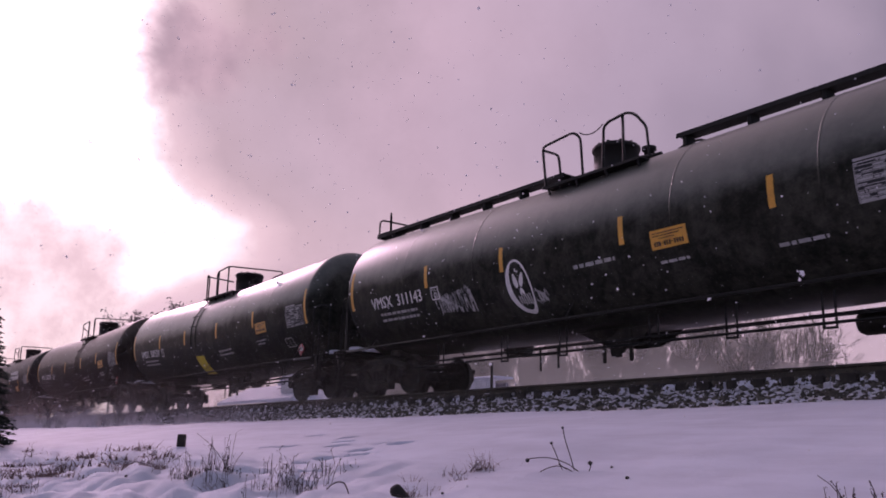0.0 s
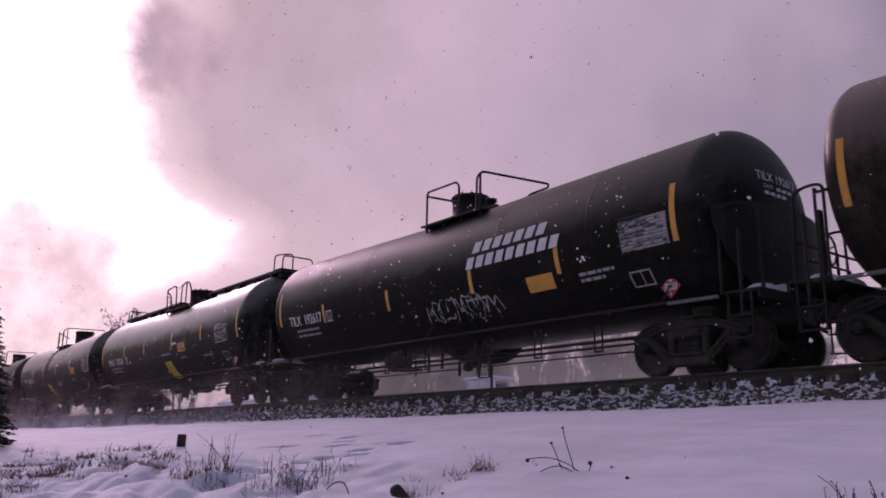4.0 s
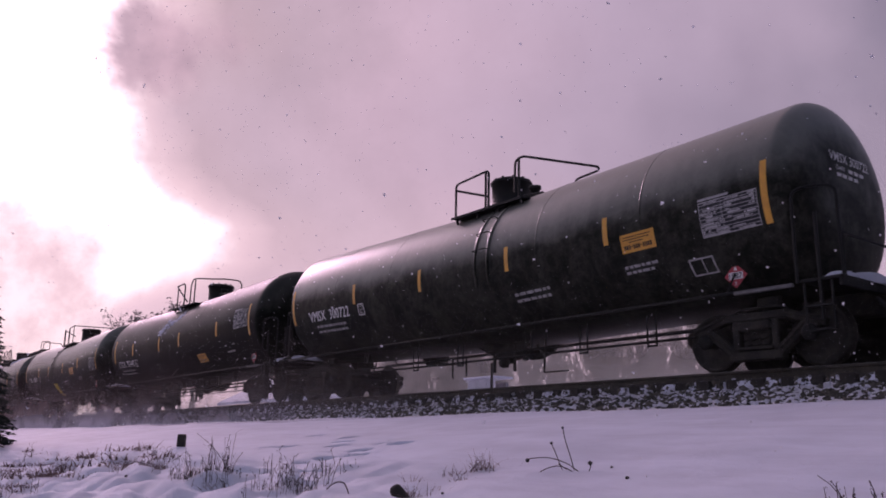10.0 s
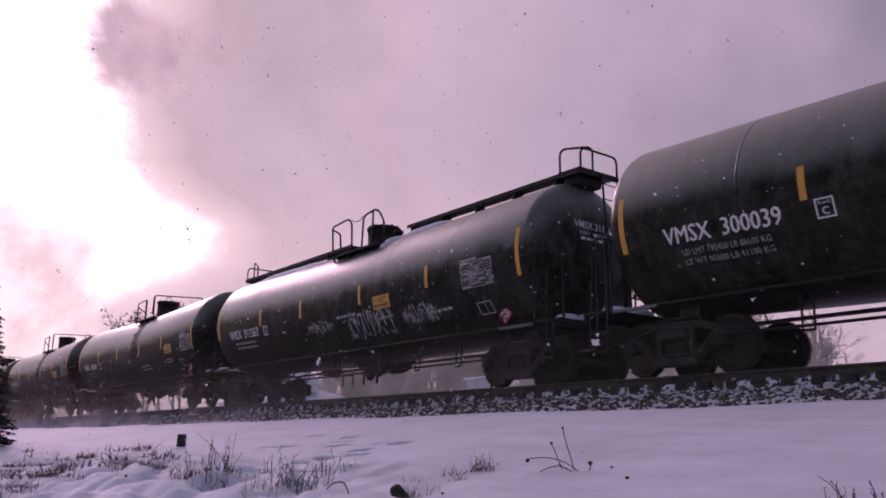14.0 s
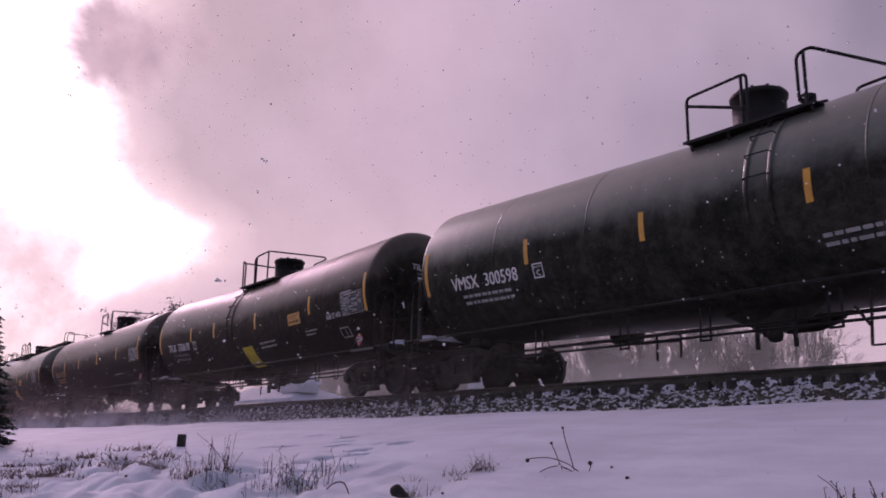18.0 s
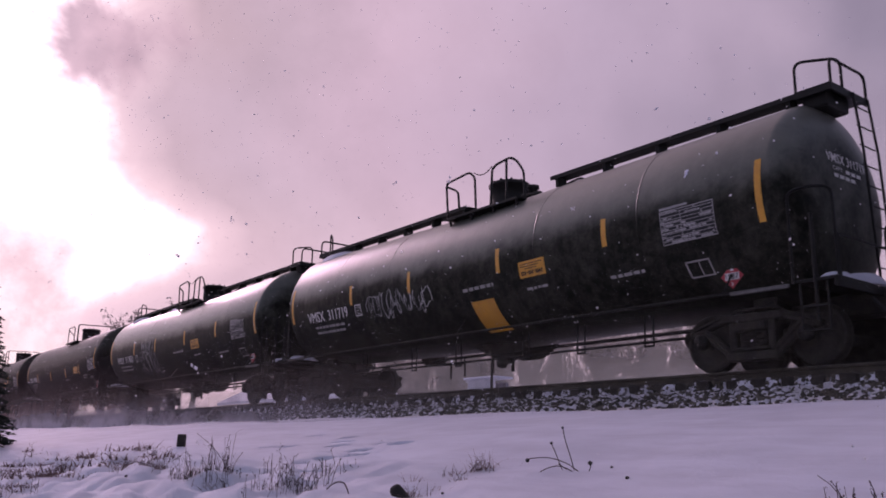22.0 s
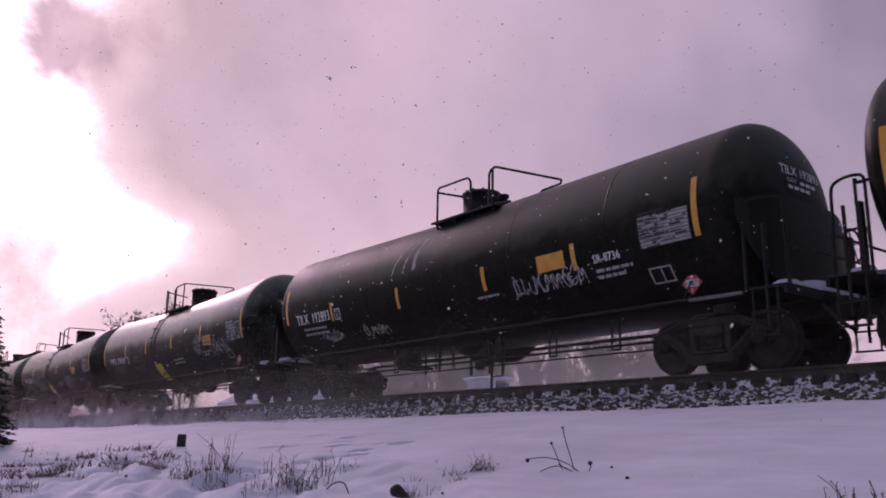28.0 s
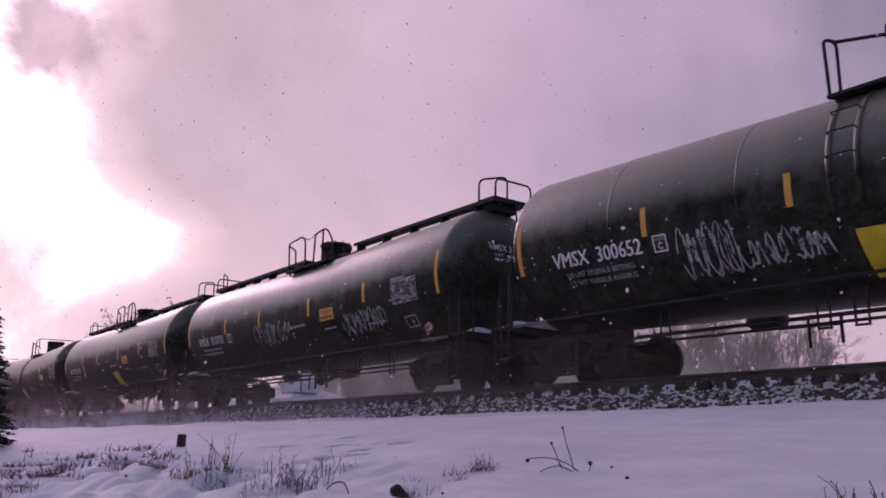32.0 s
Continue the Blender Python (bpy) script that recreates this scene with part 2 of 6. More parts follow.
def bend(pts, r=0.12, n=4):
    """A path with its corners rounded."""
    pts = [Vector(p) for p in pts]
    out = [pts[0]]
    for a, b, c in zip(pts, pts[1:], pts[2:]):
        ra = min(r, (a - b).length * 0.45, (c - b).length * 0.45)
        p, q = b + (a - b).normalized() * ra, b + (c - b).normalized() * ra
        out += [p * (1 - t) ** 2 + b * 2 * t * (1 - t) + q * t * t for t in (k / n for k in range(n + 1))]
    return out + [pts[-1]]


ALONG_Y = pose(0, 0, 0, 90, 0, 0)      # lathe axis z turned to -y
ALONG_X = pose(0, 0, 0, 0, 90, 0)      # lathe axis z turned to +x

# ---- cloud layer: a far shell that drifts slowly across the sun ----
def cloud_layer():
    m, n = material("drifting_cloud")
    sep = n.add("ShaderNodeSeparateXYZ", {0: n.add("ShaderNodeTexCoord").outputs["Object"]})
    depth = n.math("MULTIPLY", sep.outputs[2], -1.0)
    u, v = n.math("DIVIDE", sep.outputs[0], depth), n.math("DIVIDE", sep.outputs[1], depth)
    uv = n.add("ShaderNodeCombineXYZ", {0: u, 1: v}).outputs[0]
    warp = n.noise(uv, 7.0, 6.0, 0.6)
    puff = n.noise(uv, 18.0, 5.0, 0.6)
    soft = n.noise(uv, 2.5, 3.0, 0.5)
    wob = n.math("ADD", n.math("MULTIPLY", n.math("SUBTRACT", warp, 0.5), 0.13), n.math("MULTIPLY", n.math("SUBTRACT", puff, 0.5), 0.022))
    # the edge of the bright gap, u as a function of v (v falls from the zenith side to the horizon)
    vv = n.math("MULTIPLY_ADD", v, 1.0 / 0.7, 0.5, clamp=True)
    stops = [(0.0, 0.10), (0.38, 0.10), (0.42, 0.165), (0.475, 0.235), (0.53, 0.25), (0.585, 0.20), (0.645, 0.145), (0.74, 0.125), (0.86, 0.175), (0.93, 0.160), (1.0, 0.14)]
    edge = n.math("SUBTRACT", n.ramp(vv, [(p, (c, c, c)) for p, c in stops]), 0.5)
    d = n.math("ADD", n.math("SUBTRACT", u, edge), wob)
    # brightness and colour away from the edge
    col = n.ramp(n.math("MULTIPLY", d, 1.0, clamp=True), [(0.0, (1.35, 1.25, 1.25)), (0.03, (0.86, 0.69, 0.69)), (0.09, (0.53, 0.435, 0.455)), (0.17, (0.51, 0.43, 0.47)),
                                                          (0.32, (0.575, 0.475, 0.54)), (0.55, (0.445, 0.395, 0.475)), (0.8, (0.29, 0.276, 0.345)), (1.0, (0.24, 0.236, 0.30))])
    low = n.smooth(v, 0.10, -0.14)
    col = n.mix(n.math("MULTIPLY", low, 0.7), col, (0.92, 0.73, 0.78))
    col = n.mix(n.math("MULTIPLY", n.smooth(soft, 0.35, 0.75), 0.35), col, (0.62, 0.54, 0.62))
    # the low bank under the gap
    bank = n.math("MULTIPLY", n.smooth(n.math("ADD", n.math("MULTIPLY_ADD", u, 0.2, v), n.math("MULTIPLY", wob, 1.2)), -0.02, -0.075), n.smooth(n.math("ADD", u, wob), -0.31, -0.40))
    col = n.mix(1.0, col, n.ramp(n.math("MULTIPLY_ADD", warp, 0.6, n.math("MULTIPLY", soft, 0.4)), [(0.25, (0.82, 0.82, 0.83)), (0.75, (1.14, 1.13, 1.12))]), "MULTIPLY")
    gap = n.math("MULTIPLY", n.smooth(d, 0.025, -0.045), n.math("SUBTRACT", 1.0, n.math("MULTIPLY", bank, 0.92)))
    col = n.mix(n.math("MULTIPLY", n.smooth(d, 0.05, -0.02), 1.0), col, n.mix(n.smooth(puff, 0.3, 0.68), (0.70, 0.555, 0.565), (1.02, 0.88, 0.87)))
    fade = n.smooth(n.math("SQRT", n.math("ADD", n.math("MULTIPLY", u, u), n.math("MULTIPLY", v, v))), 1.3, 1.9)
    hole = n.math("MAXIMUM", gap, fade)
    sh = n.add("ShaderNodeMixShader", {0: hole, 1: n.add("ShaderNodeEmission", {"Color": n.mix(1.0, col, (0.985, 1.05, 0.98), "MULTIPLY"), "Strength": 0.995}).outputs[0], 2: n.add("ShaderNodeBsdfTransparent").outputs[0]})
    n.add("ShaderNodeOutputMaterial", {"Surface": sh.outputs[0]})
    sp, rr, seg = Shape(), 3200.0, 48
    prof = [(rr * math.sin(radians(a)), -rr * math.cos(radians(a))) for a in (1, 8, 16, 24, 32, 40, 48, 56, 64, 68)]
    pts = []
    for r, z in prof:
        pts += [(r * math.cos(2 * math.pi * k / seg), r * math.sin(2 * math.pi * k / seg), z) for k in range(seg)]
    faces = [tuple(range(seg))] + [(i * seg + k, i * seg + (k + 1) % seg, (i + 1) * seg + (k + 1) % seg, (i + 1) * seg + k) for i in range(len(prof) - 1) for k in range(seg)]
    sp._add(pts, faces, True)
    ob = part("cloud_layer", sp, m)
    ob.matrix_basis = look(EYE, EYE + AIM * 10)
    return tagged(ob, "grey lilac overcast cloud with a glaring gap before the sun", "cloud", kind="structure")


CLOUD = cloud_layer()


def cloud_wisp():
    """A ragged grey scrap of cloud that drifts over the top of the gap."""
    m, n = material("cloud_scrap")
    sep = n.add("ShaderNodeSeparateXYZ", {0: n.add("ShaderNodeTexCoord").outputs["Object"]})
    u, v = n.math("MULTIPLY", sep.outputs[0], 1 / 2400.0), n.math("MULTIPLY", sep.outputs[1], 1 / 2400.0)
    uv = n.add("ShaderNodeCombineXYZ", {0: u, 1: v}).outputs[0]
    big, small = n.noise(uv, 11.0, 5.0, 0.55, 0.4), n.noise(uv, 15.0, 4.0, 0.5)
    du, dv = n.math("MULTIPLY", n.math("ADD", u, 0.455), 1 / 0.105), n.math("MULTIPLY", n.math("SUBTRACT", v, 0.25), 1 / 0.07)
    r = n.math("SQRT", n.math("ADD", n.math("MULTIPLY", du, du), n.math("MULTIPLY", dv, dv)))
    r = n.math("ADD", r, n.math("MULTIPLY", n.math("SUBTRACT", big, 0.5), 1.9))
    a = n.math("MULTIPLY", n.smooth(r, 1.2, 0.35), 0.95)
    col = n.mix(n.smooth(small, 0.3, 0.7), (0.44, 0.37, 0.39), (0.62, 0.51, 0.52))
    sh = n.add("ShaderNodeMixShader", {0: a, 1: n.add("ShaderNodeBsdfTransparent").outputs[0], 2: n.add("ShaderNodeEmission", {"Color": col, "Strength": 1.0}).outputs[0]})
    n.add("ShaderNodeOutputMaterial", {"Surface": sh.outputs[0]})
    sp = Shape()
    k = 2400.0
    xs, ys = [-0.70 + 0.06 * i for i in range(9)], [0.06 + 0.06 * j for j in range(8)]
    sp._add([(x * k, y * k, -k - 400 * ((x + 0.46) ** 2 + (y - 0.26) ** 2)) for y in ys for x in xs], [(j * 9 + i, j * 9 + i + 1, (j + 1) * 9 + i + 1, (j + 1) * 9 + i) for j in range(7) for i in range(8)], True)
    ob = part("cloud_wisp", sp, m)
    ob.matrix_basis = look(EYE, EYE + AIM * 10)
    return tagged(ob, "ragged grey scrap of cloud sliding over the glare", "cloud", kind="structure")


WISP = cloud_wisp()


# ---- ground and track ----
def ground_z(x, y):
    if y < -3.0:
        z = -0.66 + 0.16 * (max(y, -15.0) + 3.0)
    elif y < 3.2:
        z = -0.66 + 0.02 * math.sin(x)
    else:
        z = -0.66 + 0.012 * (min(y, 60.0) - 3.2)
    roll = noise.noise(Vector((x * 0.25, y * 0.45, 3.0))) * 0.06 + noise.noise(Vector((x * 1.1, y * 1.3, 7.0))) * 0.022
    # hollows and drifts where the weeds stand
    w = max(0.0, min(1.0, (-y - 7.0) / 2.0)) * max(0.0, min(1.0, (-x - 4.0) / 3.0))
    roll += w * (noise.noise(Vector((x * 1.6, y * 2.4, 1.0))) * 0.14 + noise.noise(Vector((x * 3.2, y * 3.6, 2.0))) * 0.10 + noise.noise(Vector((x * 7.0, y * 8.0, 4.0))) * 0.035)
    return z + roll * (1.0 if abs(y) > 3.2 else 0.25)


def axis(breaks):
    out = []
    for (a, b, step) in breaks:
        n = max(1, round((b - a) / step))
        out += [a + (b - a) * i / n for i in range(n)]
    return out + [breaks[-1][1]]


def ground():
    xs = axis([(-3000, -400, 400), (-400, -60, 10), (-60, -22, 0.7), (-22, -13, 0.14), (-13, -6.5, 0.055), (-6.5, 0, 0.10), (0, 20, 1.0), (20, 300, 40), (300, 3000, 500)])
    ys = axis([(-3000, -200, 400), (-200, -16, 10), (-16, -11, 0.4), (-11, -8.7, 0.08), (-8.7, -5.3, 0.05), (-5.3, -2.6, 0.3), (-2.6, 4, 0.6), (4, 80, 4), (80, 400, 40), (400, 3000, 400)])
    prints = [(-9.96, -6.62), (-8.95, -6.92), (-8.47, -7.13), (-8.42, -7.33), (-12.31, -5.67), (-11.14, -5.78), (-8.66, -7.49), (-8.51, -7.86), (-9.38, -7.23), (-9.17, -6.42), (-8.78, -6.40), (-10.98, -6.85), (-11.38, -6.93), (-7.63, -8.23), (-7.64, -8.56), (-10.32, -6.32)]
    v, nx = [], len(xs)
    for y in ys:
        for x in xs:
            z = ground_z(x, y)
            if -12.8 < x < -7.1 and -8.9 < y < -5.3:
                for px, py in prints:
                    a, b = (x - px) * 0.75 + (y - py) * 0.66, (y - py) * 0.75 - (x - px) * 0.66
                    q = (a / 0.125) ** 2 + (b / 0.085) ** 2
                    z -= 0.30 * math.exp(-q * q * 0.8) - 0.015 * math.exp(-((math.sqrt(q) - 1.7) ** 2) * 4)
            v.append((x, y, z))
    f = [(j * nx + i, j * nx + i + 1, (j + 1) * nx + i + 1, (j + 1) * nx + i) for j in range(len(ys) - 1) for i in range(nx - 1)]
    sp = Shape()
    sp._add(v, f, True)
    return tagged(part("ground", sp, M_SNOW), "snow-covered ground with footprints and low drifts", "snow", kind="structure")


GROUND = ground()


def track():
    bed = Shape()
    half = [(-3.1, -0.74), (-1.75, -0.40), (-1.36, -0.31), (-1.26, -0.24), (1.22, -0.24), (1.34, -0.35), (1.75, -0.42), (3.1, -0.74)]
    xs = axis([(-400, -50, 25), (-50, 6, 0.5), (6, 60, 9)])
    v = []
    for x in xs:
        v += [(x, y, z + 0.02 * noise.noise(Vector((x * 2, y * 2, 0)))) for y, z in half]
    n = len(half)
    bed._add(v, [(i * n + k, i * n + k + 1, (i + 1) * n + k + 1, (i + 1) * n + k) for i in range(len(xs) - 1) for k in range(n - 1)], True)
    root = tagged(part("track_bed", bed, snow_material("snow_dusted_ballast", (0.78, 0.77, 0.79), 0.08)), "ballast bank under the rails, filled with drifted snow", "railway track", kind="structure")
    prof = [(-0.07, -0.178), (0.07, -0.178), (0.07, -0.165), (0.012, -0.14), (0.009, -0.05), (0.036, -0.036), (0.036, -0.006), (0.028, 0.0), (-0.028, 0.0), (-0.036, -0.006), (-0.036, -0.036), (-0.009, -0.05), (-0.012, -0.14), (-0.07, -0.165)]
    for y in (-0.755, 0.755):
        sp = Shape()
        k = len(prof)
        v = [(x, y + a, b) for x in (-400.0, 60.0) for a, b in prof]
        sp._add(v, [(i, (i + 1) % k, k + (i + 1) % k, k + i) for i in range(k)] + [tuple(range(k)), tuple(range(k, 2 * k))])
        rail = part("rail", sp, M_RAILSIDE, root, "rust-brown steel rail")
        top = Shape()
        top.box(-170, y, 0.001, 460, 0.05, 0.003)
        part("rail_tread", top, M_TREAD, rail, "bright worn top of the rail")
    return root


TRACK = track()


# ---- tank wagons ----
R = 1.606
# the drums sag to the drain in their middle: axis height there, its rise towards the ends, half length, depth and squareness of the heads
TANKS = {"a": (2.485, 0.0215, 7.48, 0.38, 4.6), "a2": (2.485, 0.0215, 7.48, 0.38, 4.6), "b": (2.51, 0.013, 7.50, 0.38, 4.2),
         "c": (2.51, 0.0121, 7.34, 0.59, 3.5), "d": (2.528, 0.0123, 7.21, 0.66, 3.2), "e": (2.51, 0.0121, 7.30, 0.60, 3.4)}
now = {"style": "a"}


def zc(x):
    """Height of the drum's axis of the wagon that is being built."""
    z, k = TANKS[now["style"]][:2]
    return z + k * abs(x)


def on_tank(x, s, off=0.006):
    """The place on a tank's near side: x along it, s metres round it from its middle height."""
    a = s / R
    return (x, -(R + off) * math.cos(a), zc(x) + (R + off) * math.sin(a))


def decal(x0, x1, s0, s1, off=0.006, lean=0.0, nx=1):
    sp = Shape()
    ns = max(1, round(abs(s1 - s0) / 0.08))
    v = [on_tank(x0 + (x1 - x0) * i / nx + lean * j / ns, s0 + (s1 - s0) * j / ns, off) for j in range(ns + 1) for i in range(nx + 1)]
    k = nx + 1
    sp._add(v, [(j * k + i, j * k + i + 1, (j + 1) * k + i + 1, (j + 1) * k + i) for j in range(ns) for i in range(nx)], True)
    return sp


def bars(rows, off=0.008):
    """Lines of unreadable lettering: (x0, x1, s, height, word lengths' seed)."""
    sp = Shape()
    for x0, x1, s, h, seed in rows:
        rnd = random.Random(seed)
        x = x0
        while x < x1 - 0.03:
            w = min(x1 - x, rnd.uniform(1.2, 3.4) * h)
            d = decal(x, x + w, s, s + h, off)
            sp._add(d.v, d.f, True)
            x += w + h * 0.55
    return sp


TEXTS = {}


def text_shape(body, x0, x1, s0, height, off=0.010, bold=0.012, place=on_tank):
    """Lettering wrapped on the tank, from x0 to x1, its foot at s0."""
    if body not in TEXTS:
        cu = bpy.data.curves.new("lettering", "FONT")
        cu.body, cu.size, cu.resolution_u, cu.offset = body, 1.0, 2, bold
        ob = bpy.data.objects.new("lettering", cu)
        me = bpy.data.meshes.new_from_object(ob)
        TEXTS[body] = ([tuple(p.co) for p in me.vertices], [tuple(q.vertices) for q in me.polygons])
        bpy.data.objects.remove(ob)
        bpy.data.meshes.remove(me)
        bpy.data.curves.remove(cu)
    v, f = TEXTS[body]
    ax, bx = min(p[0] for p in v), max(p[0] for p in v)
    hi = max(p[1] for p in v)
    sp = Shape()
    sp._add([place(x0 + (p[0] - ax) / (bx - ax) * (x1 - x0), s0 + p[1] / hi * height, off) for p in v], f)
    return sp


def ribbon(sp, pts, w, off=0.009):
    """A painted stroke on the tank through (x, s) points."""
    pts = [Vector(p) for p in pts]
    v = []
    for i, p in enumerate(pts):
        d = pts[min(i + 1, len(pts) - 1)] - pts[max(i - 1, 0)]
        n = Vector((-d.y, d.x)).normalized() * w / 2
        v += [on_tank(*(p + n), off), on_tank(*(p - n), off)]
    sp._add(v, [(2 * i, 2 * i + 1, 2 * i + 3, 2 * i + 2) for i in range(len(pts) - 1)], True)


def scrawl(x0, x1, s0, s1, seed, strokes=7, w=0.035):
    """Sprayed loops and slashes that fill a patch, as unreadable tags do."""
    rnd, sp = random.Random(seed), Shape()
    strokes, w = round(strokes * 1.5), w * 0.72
    step = (x1 - x0) / strokes
    for k in range(strokes):
        cx, cy = x0 + (k + 0.5) * step, (s0 + s1) / 2
        hw, hh = step * rnd.uniform(0.55, 1.2), (s1 - s0) / 2 * rnd.uniform(0.6, 1.0)
        a0, turn, kind = rnd.uniform(0, 6.3), rnd.choice((-1, 1)) * rnd.uniform(3.2, 6.6), rnd.random()
        if kind < 0.6:
            pts = [(cx + hw * math.cos(a0 + turn * t / 18) * (0.7 + 0.3 * t / 18), cy + hh * math.sin(a0 + turn * t / 18) + 0.05 * math.sin(t)) for t in range(19)]
        else:
            zig = [(cx - hw, cy - hh), (cx - hw * 0.4, cy + hh), (cx + hw * 0.1, cy - hh * 0.5), (cx + hw * 0.5, cy + hh * 0.8), (cx + hw, cy - hh)]
            pts = [p[:2] for p in bend([(a, b, 0) for a, b in zig], 0.12, 3)]
        ribbon(sp, pts, w * rnd.uniform(0.7, 1.2), 0.008 + 0.0006 * k)
    return sp


def tank_shape():
    """A drum with dished heads, bent a little in the middle."""
    half, bulge, square = TANKS[now["style"]][2:]
    n = 14
    head = [(max(R * math.sin(math.pi / 2 * i / n) ** (2 / square), 0.02), half + bulge * math.cos(math.pi / 2 * i / n)) for i in range(n + 1)]
    prof = [(r, -x) for r, x in head] + [(R, half * k / 3) for k in (-2, -1, 0, 1, 2)] + head[::-1]
    sp = Shape()
    sp.lathe(prof, 64, ALONG_X)
    sp.v = [(x, y, z + zc(x)) for x, y, z in sp.v]
    return sp


def ring(x, w, r, off):
    """A strap round the tank's upper side."""
    sp = Shape()
    v, n = [], 64
    for i in range(n + 1):
        a = radians(-18 + 216 * i / n)
        for dx, rr in ((-w / 2, R - 0.01), (-w / 2, R + off), (w / 2, R + off), (w / 2, R - 0.01)):
            v.append((x + dx, -rr * math.cos(a), zc(x + dx) + rr * math.sin(a)))
    sp._add(v, [(4 * i + k, 4 * i + k + 1, 4 * i + k + 5, 4 * i + k + 4) for i in range(n) for k in range(3)], True)
    return sp


def side_frame_shape(y):
    """Cast truck side: a bowed frame with two openings and a spring window."""
    sp = Shape()

    def bar(a, b, h, w=0.13):
        a, b = Vector((a[0], y, a[1])), Vector((b[0], y, b[1]))
        d = (b - a)
        ang = math.degrees(math.atan2(d.z, d.x))
        c = (a + b) / 2
        sp.box(c.x, c.y, c.z, d.length + 0.04, w, h, 0.02, pose(0, 0, 0, 0, -ang, 0))
    bar((-1.10, 0.60), (-0.50, 0.78), 0.13)
    bar((1.10, 0.60), (0.50, 0.78), 0.13)
    bar((-0.55, 0.78), (0.55, 0.78), 0.13, 0.16)
    bar((-0.82, 0.60), (-0.34, 0.20), 0.15)
    bar((0.82, 0.60), (0.34, 0.20), 0.15)
    bar((-0.80, 0.60), (-0.34, 0.21), 0.05, 0.19)
    bar((0.80, 0.60), (0.34, 0.21), 0.05, 0.19)
    bar((-1.08, 0.62), (-0.5, 0.80), 0.04, 0.19)
    bar((1.08, 0.62), (0.5, 0.80), 0.04, 0.19)
    bar((-0.42, 0.19), (0.42, 0.19), 0.15, 0.20)
    sp.box(0, y, 0.30, 0.62, 0.22, 0.05, 0.01)
    sp.box(0, y, 0.64, 0.56, 0.20, 0.16, 0.03)
    bar((-0.33, 0.22), (-0.33, 0.76), 0.12)
    bar((0.33, 0.22), (0.33, 0.76), 0.12)
    for x in (-0.89, 0.89):
        sp.box(x, y, 0.59, 0.30, 0.15, 0.14, 0.03)
    return sp


def wheelset_shape():
    prof = [(0.06, -1.02), (0.085, -1.02), (0.085, -0.80), (0.12, -0.80), (0.16, -0.79), (0.30, -0.755), (0.385, -0.775), (0.40, -0.795), (0.45, -0.795), (0.457, -0.78), (0.462, -0.70), (0.485, -0.685), (0.485, -0.665), (0.41, -0.66), (0.38, -0.70), (0.16, -0.715), (0.09, -0.69)]
    full = prof + [(r, -y) for r, y in reversed(prof)]
    sp = Shape()
    sp.lathe(full, 32, ALONG_Y)
    return sp


def cap_shape():
    sp = Shape()
    sp.lathe([(0.05, 1.005), (0.115, 1.01), (0.125, 1.03), (0.125, 1.10), (0.10, 1.13), (0.04, 1.135)], 16, ALONG_Y)
    for k in range(3):
        a = 2 * math.pi * k / 3
        c = Vector((0.07 * math.cos(a), -1.13, 0.07 * math.sin(a)))
        sp.rod(c, c + Vector((0, -0.03, 0)), 0.018, 6)
    return sp


def make_truck():
    sp = Shape()
    sp.box(0, 0, 0.62, 0.34, 2.05, 0.26, 0.04)
    sp.lathe([(0.20, 0.74), (0.20, 0.86)], 16)
    truck = part("truck", sp, M_RUNNING, None, "grimy cast-steel four-wheel truck")
    for y in (-1.0, 1.0):
        part("side_frame", side_frame_shape(y), M_RUNNING, truck)
        fr = Shape()
        fr.box(0, y * 0.93, 0.47, 0.46, 0.2, 0.30, 0.03)
        fr.tube(bend([(-0.5, y * 0.9, 0.84), (-0.2, y * 1.07, 0.9), (0.45, y * 1.07, 0.9), (0.7, y * 0.9, 0.72)], 0.1, 3), 0.022, 5)
        part("brake_lever", fr, M_RUNNING, truck)
        for x in (-0.13, 0.02, 0.15):
            s = Shape()
            pts = [(x + 0.075 * math.cos(k * 0.9) - 0.01, y + 0.075 * math.sin(k * 0.9), 0.27 + 0.0135 * k) for k in range(24)]
            s.tube(pts, 0.014, 5)
            part("coil_spring", s, M_RUNNING, truck)
    for x in (-0.89, 0.89):
        ws = part("wheelset", wheelset_shape(), M_WHEEL, truck, "dark steel wheels on one axle", Matrix.Translation((x, 0, 0.462)))
        for turn in (0, 180):
            part("bearing_cap", cap_shape(), M_STEEL, ws, "", pose(0, 0, 0, 0, 0, turn))
        b = Shape()
        b.box(x * 0.42, 0, 0.46, 0.06, 1.5, 0.16, 0.02)
        for y in (-0.755, 0.755):
            b.box(x * 0.45, y, 0.46, 0.08, 0.10, 0.26, 0.03)
        part("brake_beam", b, M_RUNNING, truck)
    return truck


